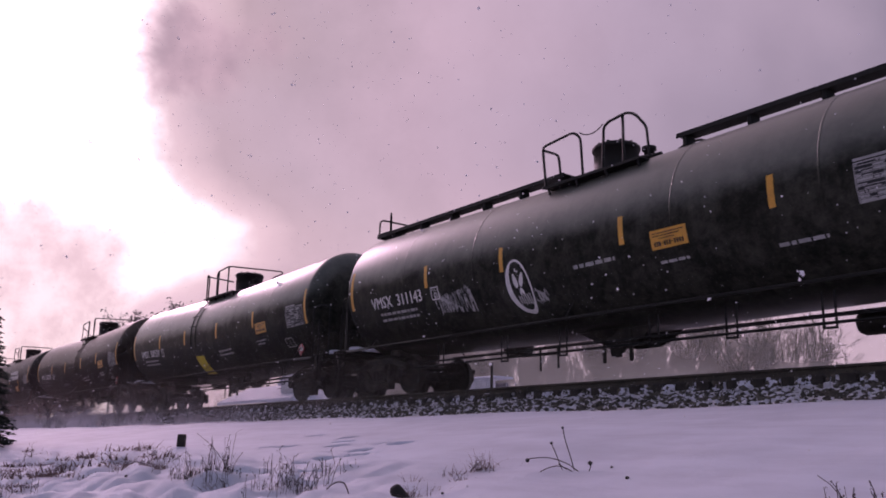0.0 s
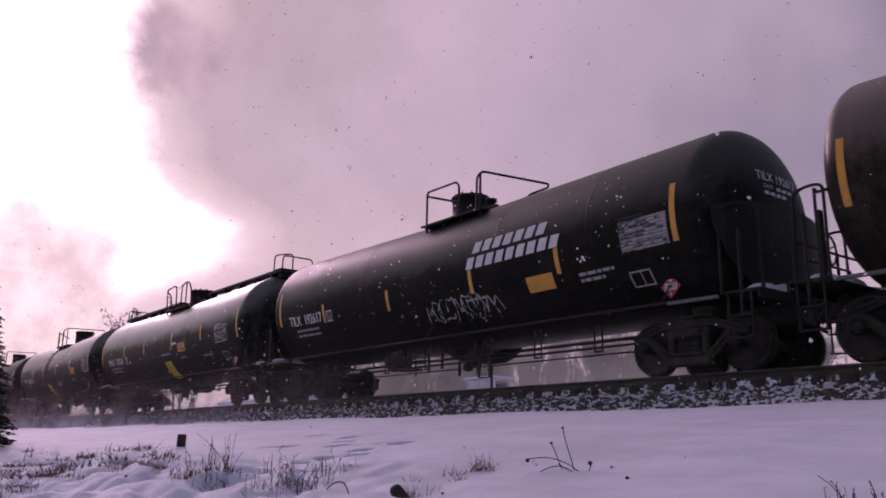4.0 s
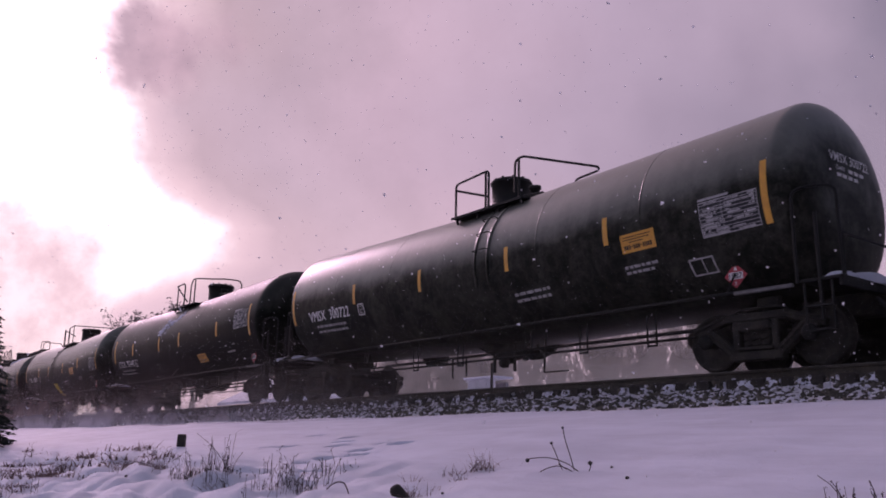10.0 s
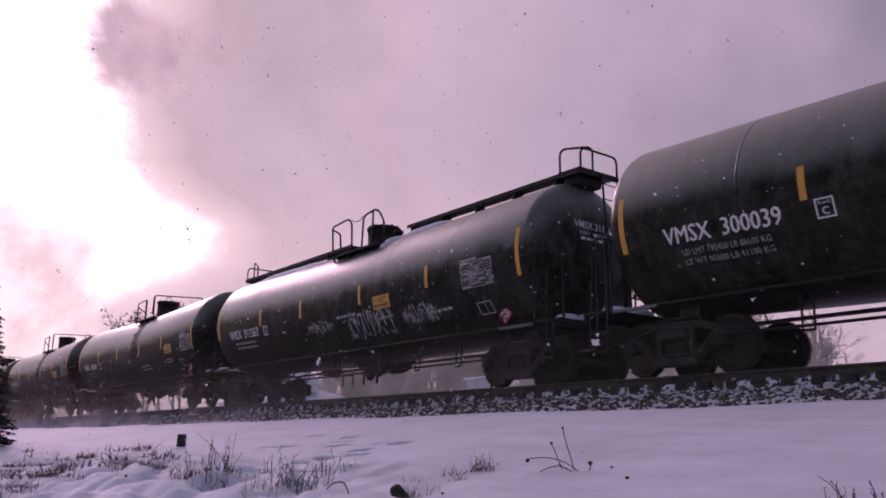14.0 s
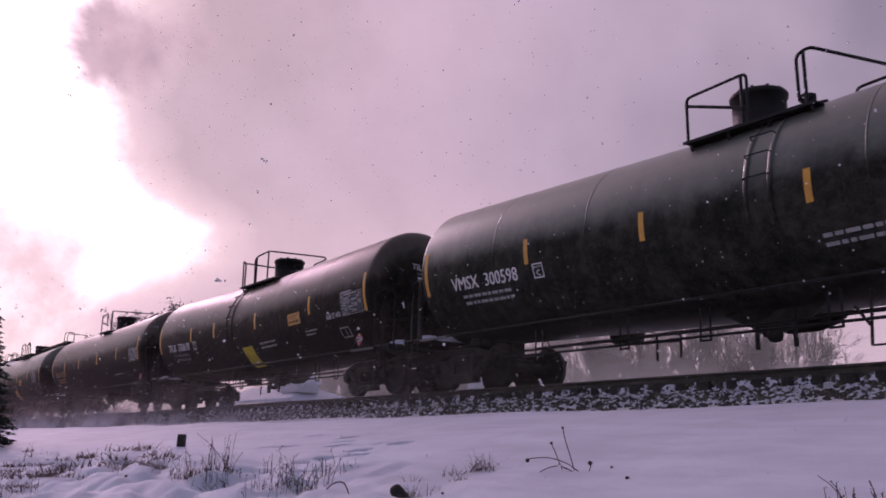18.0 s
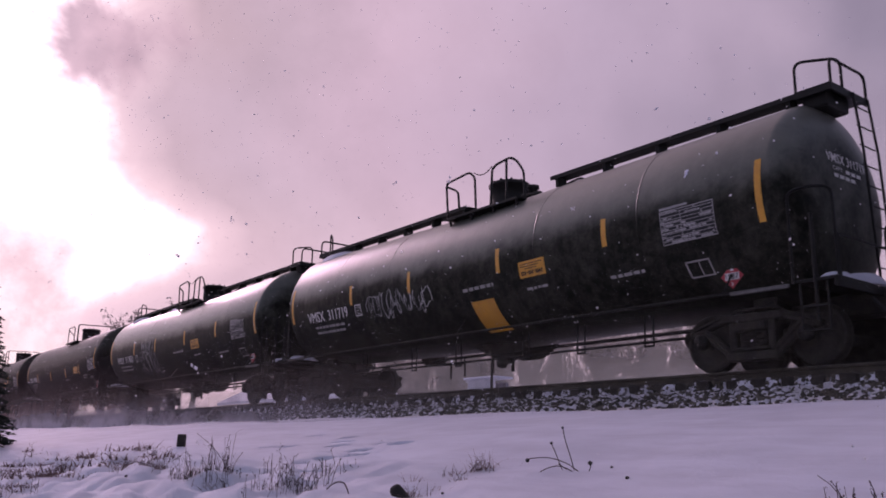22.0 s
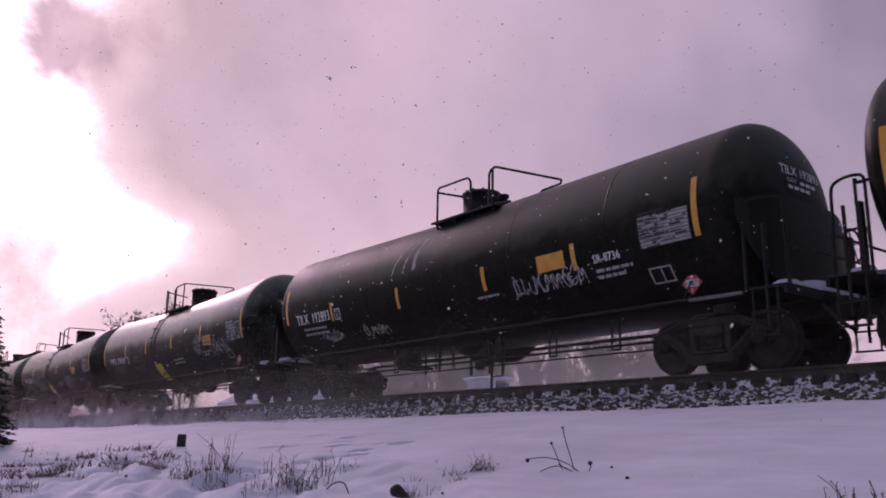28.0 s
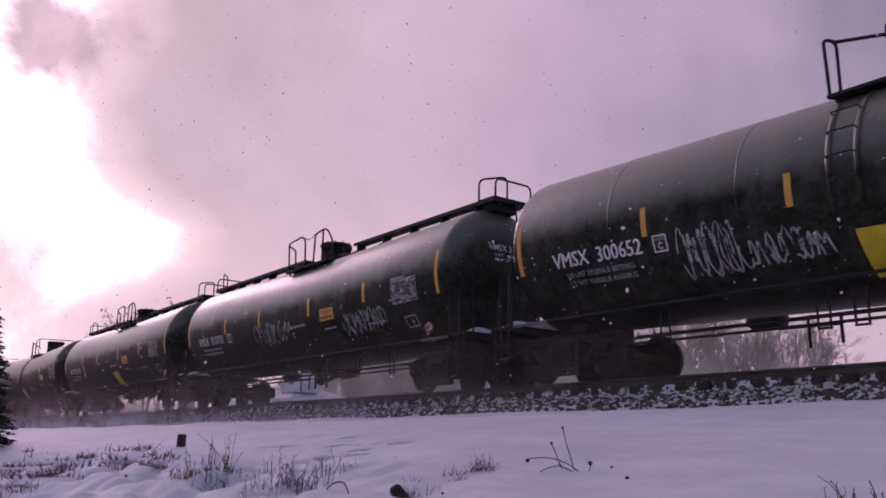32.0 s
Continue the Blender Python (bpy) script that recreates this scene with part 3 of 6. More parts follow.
def make_wagon(style):
    """One wagon with its running gear; the style tells dome, rails, walkway and straps."""
    w = new("tank_wagon")
    now["style"] = style
    dz = TANKS[style][0] + R - 4.171
    tank = part("tank", tank_shape(), M_TANK["a"], w)
    for x in ((-5.1, -2.55, 2.55, 5.1) if style != "c" else (-4.8, -2.4, 2.4, 4.8)):
        part("weld_seam", ring(x, 0.03, R, 0.003), M_TANK["a"], tank)
    # dome housing, platform, rails
    dx = {"a": 0.0, "a2": 0.08, "b": 0.08, "c": -0.24, "d": -0.18, "e": 0.56}[style]
    top = 4.05 + dz
    d = Shape()
    hi, dr = {"a": (4.82, 0.47), "b": (4.79, 0.45), "c": (4.80, 0.42), "d": (4.78, 0.45), "e": (4.75, 0.46)}.get(style, (4.86, 0.45))
    hi += dz
    d.lathe([(dr + 0.07, top), (dr + 0.07, top + 0.05), (dr, top + 0.07), (dr, hi - 0.10), (dr + 0.03, hi - 0.10), (dr + 0.04, hi - 0.04), (dr + 0.01, hi), (0.10, hi + 0.02)], 28, Matrix.Translation((dx, 0, 0)))
    dome = part("dome_housing", d, M_STEEL, w, "round black valve housing with a bolted lid")
    b = Shape()
    for k in range(10):
        a = 2 * math.pi * k / 10
        rb = dr - 0.06
        b.rod((dx + rb * math.cos(a), rb * math.sin(a), hi - 0.02), (dx + rb * math.cos(a), rb * math.sin(a), hi + 0.045), 0.03, 6)
    part("lid_bolts", b, M_STEEL, dome)["kind"] = "stuff"
    pz = 3.90 + dz
    px0, px1 = {"a": (-1.22, 1.30), "a2": (-0.66, 1.7), "b": (-0.85, 1.62), "c": (-0.50, 1.1), "d": (-0.62, 1.6), "e": (-1.33, 0.95)}[style]
    for side in (-1, 1):
        g = Shape()
        g.box((px0 + px1) / 2, side * 0.97, pz + 0.02, px1 - px0, 0.42, 0.03, 0.006)
        g.box((px0 + px1) / 2, side * 1.17, pz + 0.01, px1 - px0, 0.025, 0.05)
        for k in range(4):
            x = px0 + 0.1 + (px1 - px0 - 0.2) * k / 3
            g.rod((x, side * 1.10, pz), (x, side * 1.02, 3.70 + dz), 0.03, 6)
        part("dome_platform", g, M_STEEL, w)
    y, r = -1.08, 0.027
    rails = []
    if style == "a":
        rails = [[(-1.22, y, pz), (-1.25, y, 4.85), (-1.12, y, 4.80), (-1.06, y, 4.70), (-1.06, y, pz)], [(-0.30, y, pz), (-0.34, y, 4.74), (-0.18, y, 4.84), (0.68, y, 4.88), (1.12, 0.70, 4.87), (1.05, 0.80, 4.82), (0.37, 0.72, 4.74), (0.37, 0.72, 4.0)],
                 [(0.64, y, pz), (0.65, y, 4.86)], [(-1.10, y, 4.76), (1.12, y, 4.26)], [(-0.20, y, pz), (-0.20, y, 4.80)]]
    elif style == "a2":
        rails = [[(-0.62, y, pz), (-0.62, y, 4.74), (0.54, y, 4.80), (0.54, y, pz)], [(-0.62, y, 4.60), (0.54, y, 4.20)], [(1.40, y, 4.10), (1.40, y, 4.78), (1.62, y, 4.84), (2.12, 0.72, 4.87), (2.05, 0.80, 4.82), (1.4, 0.75, 4.76), (1.4, 0.75, 4.0)],
                 [(0.44, y, pz), (0.44, y, 4.79)], [(1.52, y, pz), (1.52, y, 4.82)]]
    elif style == "b":
        rails = [[(-0.84, y, pz), (-0.93, y, 4.83), (-0.07, y, 4.90), (0.12, y, 4.74), (0.17, y, pz)], [(0.67, y, pz), (0.72, y, 4.76), (0.84, y, 4.84), (1.30, y, 4.89), (1.50, y, 4.78), (1.73, y, 4.48), (1.77, y, pz)],
                 [(-0.88, y, 4.74), (-0.48, y, 4.54), (-0.43, y, 4.1)], [(1.19, y, pz), (1.19, y, 4.87)]]
    elif style in ("c", "d"):
        if style == "c":
            rails = [[(-0.45, y, pz), (-0.45, y, 4.76), (0.45, y, 4.82), (0.45, y, 4.2)], [(-0.45, y, 4.45), (0.1, y, 4.35)], [(1.11, y, 4.05), (1.11, y, 4.80), (1.31, y, 4.84), (1.57, 0.72, 4.86), (1.50, 0.80, 4.81), (0.9, 0.75, 4.76), (0.9, 0.75, 4.0)],
                     [(1.20, y, pz), (1.20, y, 4.78)]]
        else:
            rails = [[(-0.52, y, pz), (-0.52, y, 4.78), (0.62, y, 4.77), (0.72, y, 4.66), (0.72, y, pz)], [(1.36, y, pz), (1.36, y, 4.70), (1.53, y, 4.80), (1.82, 0.70, 4.80), (1.72, 0.78, 4.75), (1.1, 0.72, 4.70), (1.1, 0.72, 4.0)],
                     [(-0.52, y, 4.68), (0.72, y, 4.26)], [(1.48, y, pz), (1.48, y, 4.76)]]
    else:
        rails = [[(-0.03, y, 4.08), (-1.19, y, 4.79), (-1.19, y, 4.83), (-0.47, y, 4.85), (-0.36, y, 4.72), (-0.37, y, pz)], [(0.23, y, pz), (0.28, y, 4.70), (0.45, y, 4.88), (0.85, y, 4.86), (1.10, -0.65, 4.86), (1.36, -0.20, 4.88), (1.42, 0.35, 4.88), (1.28, 0.52, 4.78), (1.28, 0.52, 4.0)],
                 [(0.66, y, pz), (0.68, y, 4.84)], [(-1.10, y, pz), (-1.10, y, 4.81)]]
    rails = [[(a, b, c if c == pz else c + dz) for a, b, c in pts] for pts in rails]
    for pts in rails:
        s = Shape()
        s.tube(bend(pts, 0.10, 3), r, 6)
        part("handrail", s, M_STEEL, w)
    for pts in rails[:2 if style == "b" else 1]:
        s = Shape()
        s.tube(bend([(a, -b, c) for a, b, c in pts], 0.10, 3), r, 6)
        part("handrail", s, M_STEEL, w)
    if style == "b":
        s = Shape()
        s.tube([(0.10 + 0.61 * k / 8, y, 4.84 + dz - 0.11 * (1 - (k / 4 - 1) ** 2)) for k in range(9)], 0.012, 5)
        part("safety_chain", s, M_STEEL, w, "thin chain across the rail's gap")
    v = Shape()
    v.lathe([(0.10, 4.05), (0.10, 4.42), (0.14, 4.43), (0.14, 4.50), (0.05, 4.52)], 12, Matrix.Translation((dx + (0.95 if style != "e" else 0.72), -0.15, dz)))
    v.rod((dx + 0.75, -0.3, 4.28 + dz), (dx + 1.35, -0.3, 4.22 + dz), 0.05, 8)
    part("relief_valve", v, M_STEEL, w)
    # straps with rungs
    if style in ("a", "a2"):
        x0, gap = {"a": -1.08, "a2": 0.72}[style], 0.40
        for x in (x0, x0 + gap):
            part("tank_band", ring(x, 0.07, R, 0.022), M_TANK["a"], w)
        for s in (0.25, 0.62, 1.0, 1.38, 1.75):
            rg = Shape()
            a, c = on_tank(x0, s, 0.02), on_tank(x0 + gap, s, 0.02)
            o = on_tank(0, s, 0.11)
            rg.tube(bend([a, (x0, o[1], o[2]), (x0 + gap, o[1], o[2]), c], 0.03, 2), 0.012, 5)
            part("rung", rg, M_SEAM, w)
    # top walkway
    if style == "b":
        for x0, x1 in ((-7.45, -0.95), (1.9, 7.45)):
            g = Shape()
            g.box((x0 + x1) / 2, -0.28, 4.345, x1 - x0, 0.34, 0.045, 0.01)
            g.box((x0 + x1) / 2, -0.46, 4.335, x1 - x0, 0.02, 0.085)
            k = int((x1 - x0) / 1.15)
            for i in range(k + 1):
                x = x0 + 0.15 + (x1 - x0 - 0.3) * i / k
                g.box(x, -0.30, 4.23, 0.09, 0.26, 0.20, 0.01)
            part("walkway", g, M_STEEL, w, "dark steel grating walkway")
        for e in (-1, 1):
            g = Shape()
            g.box(e * 7.75, 0.12, 4.37, 0.60, 1.18, 0.05, 0.01)
            g.box(e * 7.75, -0.46, 4.33, 0.60, 0.03, 0.12)
            g.box(e * 8.04, 0.12, 4.33, 0.03, 1.18, 0.12)
            g.box(e * 7.70, 0.0, 4.22, 0.42, 0.7, 0.26, 0.03)
            part("end_platform", g, M_STEEL, w)
            for (xa, ya), (xb, yb), hh in (((7.46, -0.44), (8.02, -0.05), 0.56), ((8.03, -0.42), (8.03, 0.68), 0.46)):
                s = Shape()
                s.tube(bend([(e * xa, ya, 4.36), (e * xa, ya, 4.36 + hh), (e * xb, yb, 4.36 + hh), (e * xb, yb, 4.36)], 0.16, 5), 0.024, 6)
                part("hoop", s, M_STEEL, w)
        for yy in (0.15, 0.62):
            s = Shape()
            s.tube(bend([(8.08, yy, 4.36), (8.16, yy, 3.4), (8.22, yy, 1.2)], 0.1, 3), 0.022, 6)
            part("ladder_rail", s, M_STEEL, w)
        for k in range(9):
            s = Shape()
            s.rod((8.21 - 0.016 * k, 0.15, 1.5 + 0.33 * k), (8.21 - 0.016 * k, 0.62, 1.5 + 0.33 * k), 0.012, 6)
            part("rung", s, M_STEEL, w)
    # side sills and end gear
    for side in (-1, 1):
        s = Shape()
        s.tube([(-7.1, side * 1.47, 1.10), (7.3, side * 1.47, 1.10)], 0.026, 6)
        for k in range(3):
            x = -6.6 + 6.6 * k
            s.tube([(x, side * 1.47, 1.10), (x, side * 1.22, 1.45)], 0.018, 5)
        part("side_rail", s, M_STEEL, w)
        for e in (-1, 1):
            s = Shape()
            s.box(e * 7.22, side * 1.49, 1.08, 0.95, 0.06, 0.055, 0.01)
            part("running_step", s, M_GREYINK, w, "pale worn edge of the step")
            s = Shape()
            s.tube(bend([(e * 7.75, side * 1.47, 1.1), (e * 7.75, side * 1.47, 2.46), (e * 8.05, side * 1.40, 2.50), (e * 8.32, side * 1.28, 2.46), (e * 8.34, side * 1.3, 1.1)], 0.12, 3), 0.024, 6)
            s.tube([(e * 8.08, side * 1.46, 2.08), (e * 8.08, side * 1.46, 0.55)], 0.028, 6)
            part("end_handrail", s, M_STEEL, w)
            s = Shape()
            for x in (e * 7.85, e * 8.25):
                s.tube([(x, side * 1.47, 1.08), (x, side * 1.47, 0.42)], 0.02, 5)
            for z in (0.42, 0.75):
                s.box(e * 8.05, side * 1.47, z, 0.44, 0.09, 0.025)
            part("sill_step", s, M_STEEL, w)
    for e in (-1, 1):
        s = Shape()
        s.box(e * 7.35, 0, 0.92, 2.5, 0.42, 0.34, 0.02)
        s.box(e * 6.77, 0, 1.04, 0.42, 1.3, 0.22, 0.04)
        part("stub_sill", s, M_RUNNING, w)
        s = Shape()
        s.box(e * 8.1, 0, 1.12, 0.62, 2.95, 0.05, 0.01)
        s.box(e * 8.38, 0, 1.06, 0.06, 2.95, 0.14, 0.01)
        part("end_deck", s, M_STEEL, w)
        for k, (yy, rr) in enumerate(((-0.95, 0.20), (-0.35, 0.27), (0.6, 0.22))):
            s = Shape()
            prof = [(rr, -0.01), (rr * 0.95, rr * 0.3), (rr * 0.6, rr * 0.62), (0.02, rr * 0.74)]
            s.lathe(prof, 9, Matrix.Translation((e * (8.12 + 0.05 * k), yy, 1.145)) @ Matrix.Diagonal((1.2, 1.5, 1, 1)))
            part("snow_lump", s, M_SNOW, w, "lump of caked snow")
        s = Shape()
        s.box(e * 8.42, 0, 0.88, 0.36, 0.20, 0.24, 0.04)
        s.box(e * 8.62, -0.07 * e, 0.88, 0.20, 0.26, 0.30, 0.05)
        part("coupler", s, M_RUNNING, w, "rust-brown knuckle coupler")
        s = Shape()
        s.tube(bend([(e * 8.35, -0.45, 0.95), (e * 8.55, -0.45, 0.70), (e * 8.68, -0.2, 0.55)], 0.15, 4), 0.03, 6)
        part("air_hose", s, M_INK, w, "black rubber air hose")
        s = Shape()
        s.tube([(e * 8.36, -1.3, 1.15), (e * 8.36, -1.3, 1.75), (e * 8.36, 1.3, 1.75), (e * 8.36, 1.3, 1.15)], 0.022, 6)
        part("end_rail", s, M_STEEL, w)
    s = Shape()
    s.box(-7.88, -1.40, 1.62, 0.085, 0.10, 0.97, 0.01)
    s.tube(bend([(-7.92, -1.40, 2.08), (-7.92, -1.40, 2.46), (-7.90, -1.38, 2.38), (-7.55, -1.50, 2.36)], 0.04, 3), 0.024, 6)
    part("brake_post", s, M_STEEL, w)
    s = Shape()
    s.tube([(8.40, 0.55 + 0.27 * math.cos(a), 2.0 + 0.27 * math.sin(a)) for a in (2 * math.pi * k / 20 for k in range(20))], 0.02, 6, True)
    for k in range(4):
        a = math.pi * k / 2 + 0.4
        s.rod((8.40, 0.55, 2.0), (8.40, 0.55 + 0.27 * math.cos(a), 2.0 + 0.27 * math.sin(a)), 0.012, 5)
    s.box(8.33, 0.55, 1.7, 0.10, 0.18, 0.9, 0.02)
    part("brake_wheel", s, M_STEEL, w)
    if style == "d":
        for e in (-1, 1):
            s, n, v = Shape(), 16, []
            for dx in (0.0, 0.02):
                for i in range(n + 1):
                    y = -1.58 + 3.16 * i / n
                    xx = e * (8.0 - 0.30 * (abs(y) / 1.58) ** 3.5 + dx)
                    foot = max(1.12, zc(7.5) - math.sqrt(max(0.0, 1.62 ** 2 - y * y)))
                    v += [(xx, y, foot), (xx, y, 2.68 - 0.22 * max(0.0, abs(y) - 0.9))]
            m = 2 * (n + 1)
            s._add(v, [(q + 2 * i, q + 2 * i + 1, q + 2 * i + 3, q + 2 * i + 2) for q in (0, m) for i in range(n)] +
                   [(2 * i + k, 2 * i + k + 2, m + 2 * i + k + 2, m + 2 * i + k) for i in range(n) for k in (0, 1)])
            part("head_shield", s, M_STEEL, w, "half-height black steel shield before the tank's head")
    # under the belly
    s = Shape()
    s.lathe([(0.60, 0.98), (0.50, 0.84), (0.30, 0.76), (0.26, 0.68), (0.14, 0.66), (0.12, 0.60), (0.05, 0.59)], 16)
    s.box(0.42, 0, 0.76, 0.42, 0.12, 0.14, 0.03)
    for x in (0.03, 0.68):
        s.box(x, -0.45, 0.65, 0.06, 0.06, 0.60, 0.01)
    s.lathe([(0.10, 0.66), (0.13, 0.56), (0.10, 0.46), (0.03, 0.44)], 10, Matrix.Translation((0.34, -0.45, 0)))
    part("outlet_valve", s, M_RUNNING, w)
    if style == "a2":
        s = Shape()
        s.rod((1.85, -0.9, 0.78), (2.04, -0.9, 0.50), 0.024, 5)
        s.rod((2.10, -0.9, 1.0), (2.04, -0.9, 0.22), 0.024, 5)
        s.rod((2.04, -0.9, 0.22), (2.70, -0.9, 0.22), 0.016, 5)
        part("outlet_guard", s, M_RUNNING, w, "braced steel strut below the belly")
    if style in ("d", "e"):
        s = Shape()
        for x0, x1, x2 in ((1.13, 1.27, 1.42), (1.53, 1.62, 1.73)):
            s.rod((x0, -0.9, 1.0), (x1, -0.9, 0.22), 0.024, 5)
            s.rod((x2, -0.9, 1.0), (x1, -0.9, 0.22), 0.024, 5)
        s.rod((1.27, -0.9, 0.22), (1.62, -0.9, 0.22), 0.016, 5)
        part("outlet_guard", s, M_RUNNING, w, "pair of steel V-struts below the belly")
        s = Shape()
        s.box(-1.37, -0.8, 0.54, 0.58, 0.24, 0.05, 0.01)
        for x in (-1.55, -0.69, -0.18):
            s.box(x, -0.8, 0.74, 0.07, 0.05, 0.46, 0.01)
        part("valve_bracket", s, M_RUNNING, w)
    for y in (-0.42, 0.42):
        s = Shape()
        s.prism([(-0.62, 0.98), (1.20, 0.98), (0.95, 0.78), (0.62, 0.68), (0.06, 0.68), (-0.24, 0.80)], y - 0.02, y + 0.02)
        part("outlet_skid", s, M_RUNNING, w)
    for z, r2, x0, x1 in ((0.68, 0.020, -5.6, 5.7), (0.585, 0.024, -5.6, 5.7), (0.45, 0.016, -3.6, 5.6))[:3 if style in ("c", "d", "e") else 2]:
        s = Shape()
        s.tube([(x0, -0.9, z), (x1, -0.9, z)], r2, 6)
        part("brake_pipe", s, M_STEEL, w)
    for x in ((-4.5, -1.7, -1.15, 2.55, 3.95, 5.0) if style == "a" else (-4.5, -2.31, -0.61, 1.57, 3.1, 4.7)):
        s = Shape()
        s.box(x - 0.095, -0.9, 0.78, 0.035, 0.02, 0.54, 0.003)
        s.box(x + 0.095, -0.9, 0.78, 0.035, 0.02, 0.54, 0.003)
        s.box(x, -0.9, 0.515, 0.225, 0.022, 0.035, 0.003)
        part("pipe_hanger", s, M_STEEL, w, "flat steel U-bracket")
    s = Shape()
    s.lathe([(0.05, -0.42), (0.16, -0.38), (0.2, -0.3), (0.2, 0.3), (0.16, 0.38), (0.05, 0.42)], 16, Matrix.Translation((4.7, 0.75, 0.78)) @ ALONG_X)
    part("air_reservoir", s, M_RUNNING, w)
    s = Shape()
    cx, cy = (-2.33 if style in ("d", "e") else -3.5), (-0.55 if style in ("d", "e") else 0.55)
    s.lathe([(0.05, -0.30), (0.20, -0.27), (0.22, -0.2), (0.22, 0.2), (0.25, 0.22), (0.25, 0.27), (0.10, 0.30)], 16, Matrix.Translation((cx, cy, 0.80 if cy < 0 else 1.02)) @ ALONG_X)
    s.box(cx, cy, 0.99, 0.40, 0.30, 0.16, 0.02)
    s.rod((cx + 0.25, cy, 0.80), (cx + 1.3, cy, 0.78), 0.022, 6)
    s.box(cx + 0.75, cy, 0.70, 0.05, 0.03, 0.54, 0.006)
    s.box(cx + 1.3, cy, 0.72, 0.05, 0.03, 0.50, 0.006)
    part("brake_cylinder", s, M_RUNNING, w)
    return w


def copies_under(ob, parent, m):
    """A copy of a part with its own parts, under a thing."""
    c = copy_thing(ob, m)
    c.parent = parent
    return c


STRIPES = {"a": (7.42, 4.05, 1.20, -1.70, -4.32, -7.40), "a2": (7.42, 4.32, 1.70, -1.27, -4.12, -7.40), "b": (7.39, 4.35, 1.50, -1.63, -4.2, -7.38),
           "c": (7.08, 4.20, 1.44, -1.73, -4.43, -7.05), "d": (7.0, 4.31, 1.75, -1.40, -4.49, -7.0), "e": (6.9, 4.34, 0.85, -1.29, -4.46, -6.9)}


def mark_wagon(w, style, mark, extra):
    """Stripes, panels and lettering that one wagon carries."""
    now["style"] = style
    amber = mark.startswith("NATX")
    xs = extra.get("stripes", STRIPES[style])
    low = -0.40 if style == "d" else -0.08
    for i, x in enumerate(xs):
        end = i in (0, 5)
        drop = 0.08 if style in ("a", "a2") else 0.0
        s0, s1 = (-0.54 - drop, 0.44 - drop) if end else (low - 0.25, low + 0.25)
        part("reflector_stripe", decal(x - 0.055, x + 0.055, s0, s1), M_YELLOW, w, "amber yellow reflective stripe")
    tx0, tx1 = (-6.52, -4.42) if style != "d" else (-6.45, -4.62)
    foot = -0.60 if style != "e" else -0.78
    sp = text_shape(mark.replace(" ", "  "), tx0, tx1 - 0.016, foot, 0.27, 0.010, 0.0)
    q = text_shape(mark.replace(" ", "  "), tx0 + 0.016, tx1, foot + 0.004, 0.27, 0.0115, 0.0)
    sp._add(q.v, q.f)
    part("lettering", sp, M_ORANGETXT if amber else M_WHITE, w, "stencilled reporting mark and number")
    if "weights" in extra:
        a, b = extra["weights"]
        sp = text_shape(a, tx0 + 0.28, tx1 - 0.25, foot - 0.21, 0.10, 0.010, 0.0)
        t2 = text_shape(b, tx0 + 0.28, tx1 - 0.25, foot - 0.38, 0.10, 0.010, 0.0)
        sp._add(t2.v, t2.f)
    else:
        sp = bars([(tx0 + 0.28, tx1 - 0.3, foot - 0.19, 0.065, mark + "1"), (tx0 + 0.28, tx1 - 0.3, foot - 0.34, 0.065, mark + "2")])
    tagged(part("weight_stencil", sp, M_ORANGETXT if amber else M_FADED, w, "two short lines of small stencilling"), kind="stuff")
    if style != "c":
        sp = Shape()
        x0, x1, s0, s1 = xs[4] + 0.14, xs[4] + 0.42, foot - 0.03, foot + 0.26
        for a, b, c, d in ((x0, x1, s0, s0 + 0.025), (x0, x1, s1 - 0.025, s1), (x0, x0 + 0.025, s0, s1), (x1 - 0.025, x1, s0, s1)):
            q = decal(a, b, c, d, 0.009)
            sp._add(q.v, q.f, True)
        q = text_shape("C", x0 + 0.09, x1 - 0.09, s0 + 0.05, 0.11, 0.009)
        sp._add(q.v, q.f)
        q = text_shape("PLATE", x0 + 0.05, x1 - 0.05, s0 + 0.20, 0.042, 0.009, 0.0)
        sp._add(q.v, q.f)
        part("plate_mark", sp, M_WHITE, w)
    # stencil panel beside the front stripe
    bx = xs[0] - 1.15 if style != "b" else 5.58
    s0, s1 = {"a": (-0.61, -0.05), "a2": (-0.61, -0.05), "e": (-0.24, 0.32)}.get(style, (-0.56, 0.0))
    panel = part("data_panel", decal(bx, bx + 1.03, s0, s1, 0.006), M_FADED if style in ("c", "d") else M_INK, w, "pale stencil panel ruled in black" if style in ("c", "d") else "black stencil panel ruled in white")
    sp = Shape()
    rnd = random.Random(mark)
    ruled = [(bx, bx + 1.03, s0, s0 + 0.016), (bx, bx + 1.03, s1 - 0.016, s1), (bx, bx + 0.014, s0, s1), (bx + 1.016, bx + 1.03, s0, s1), (bx + 0.40, bx + 0.412, s0 + 0.1, s1)]
    ruled += [(bx, bx + 1.03, s0 + 0.056 * k, s0 + 0.056 * k + 0.010) for k in range(1, 10)]
    for k in range(10):
        x = bx + 0.02
        while x < bx + 0.97:
            ww = min(rnd.choice((0.05, 0.09, 0.15, 0.24)), bx + 1.0 - x)
            if rnd.random() < (0.42 if x > bx + 0.4 else 0.62):
                ruled.append((x, x + ww - 0.015, s0 + 0.056 * k + 0.016, s0 + 0.056 * k + rnd.choice((0.034, 0.046, 0.050))))
            x += ww
    for a, b, c, d in ruled:
        q = decal(a, b, c, d, 0.008)
        sp._add(q.v, q.f, True)
    q = decal(bx, bx + 0.55, s1 + 0.02, s1 + 0.06, 0.008)
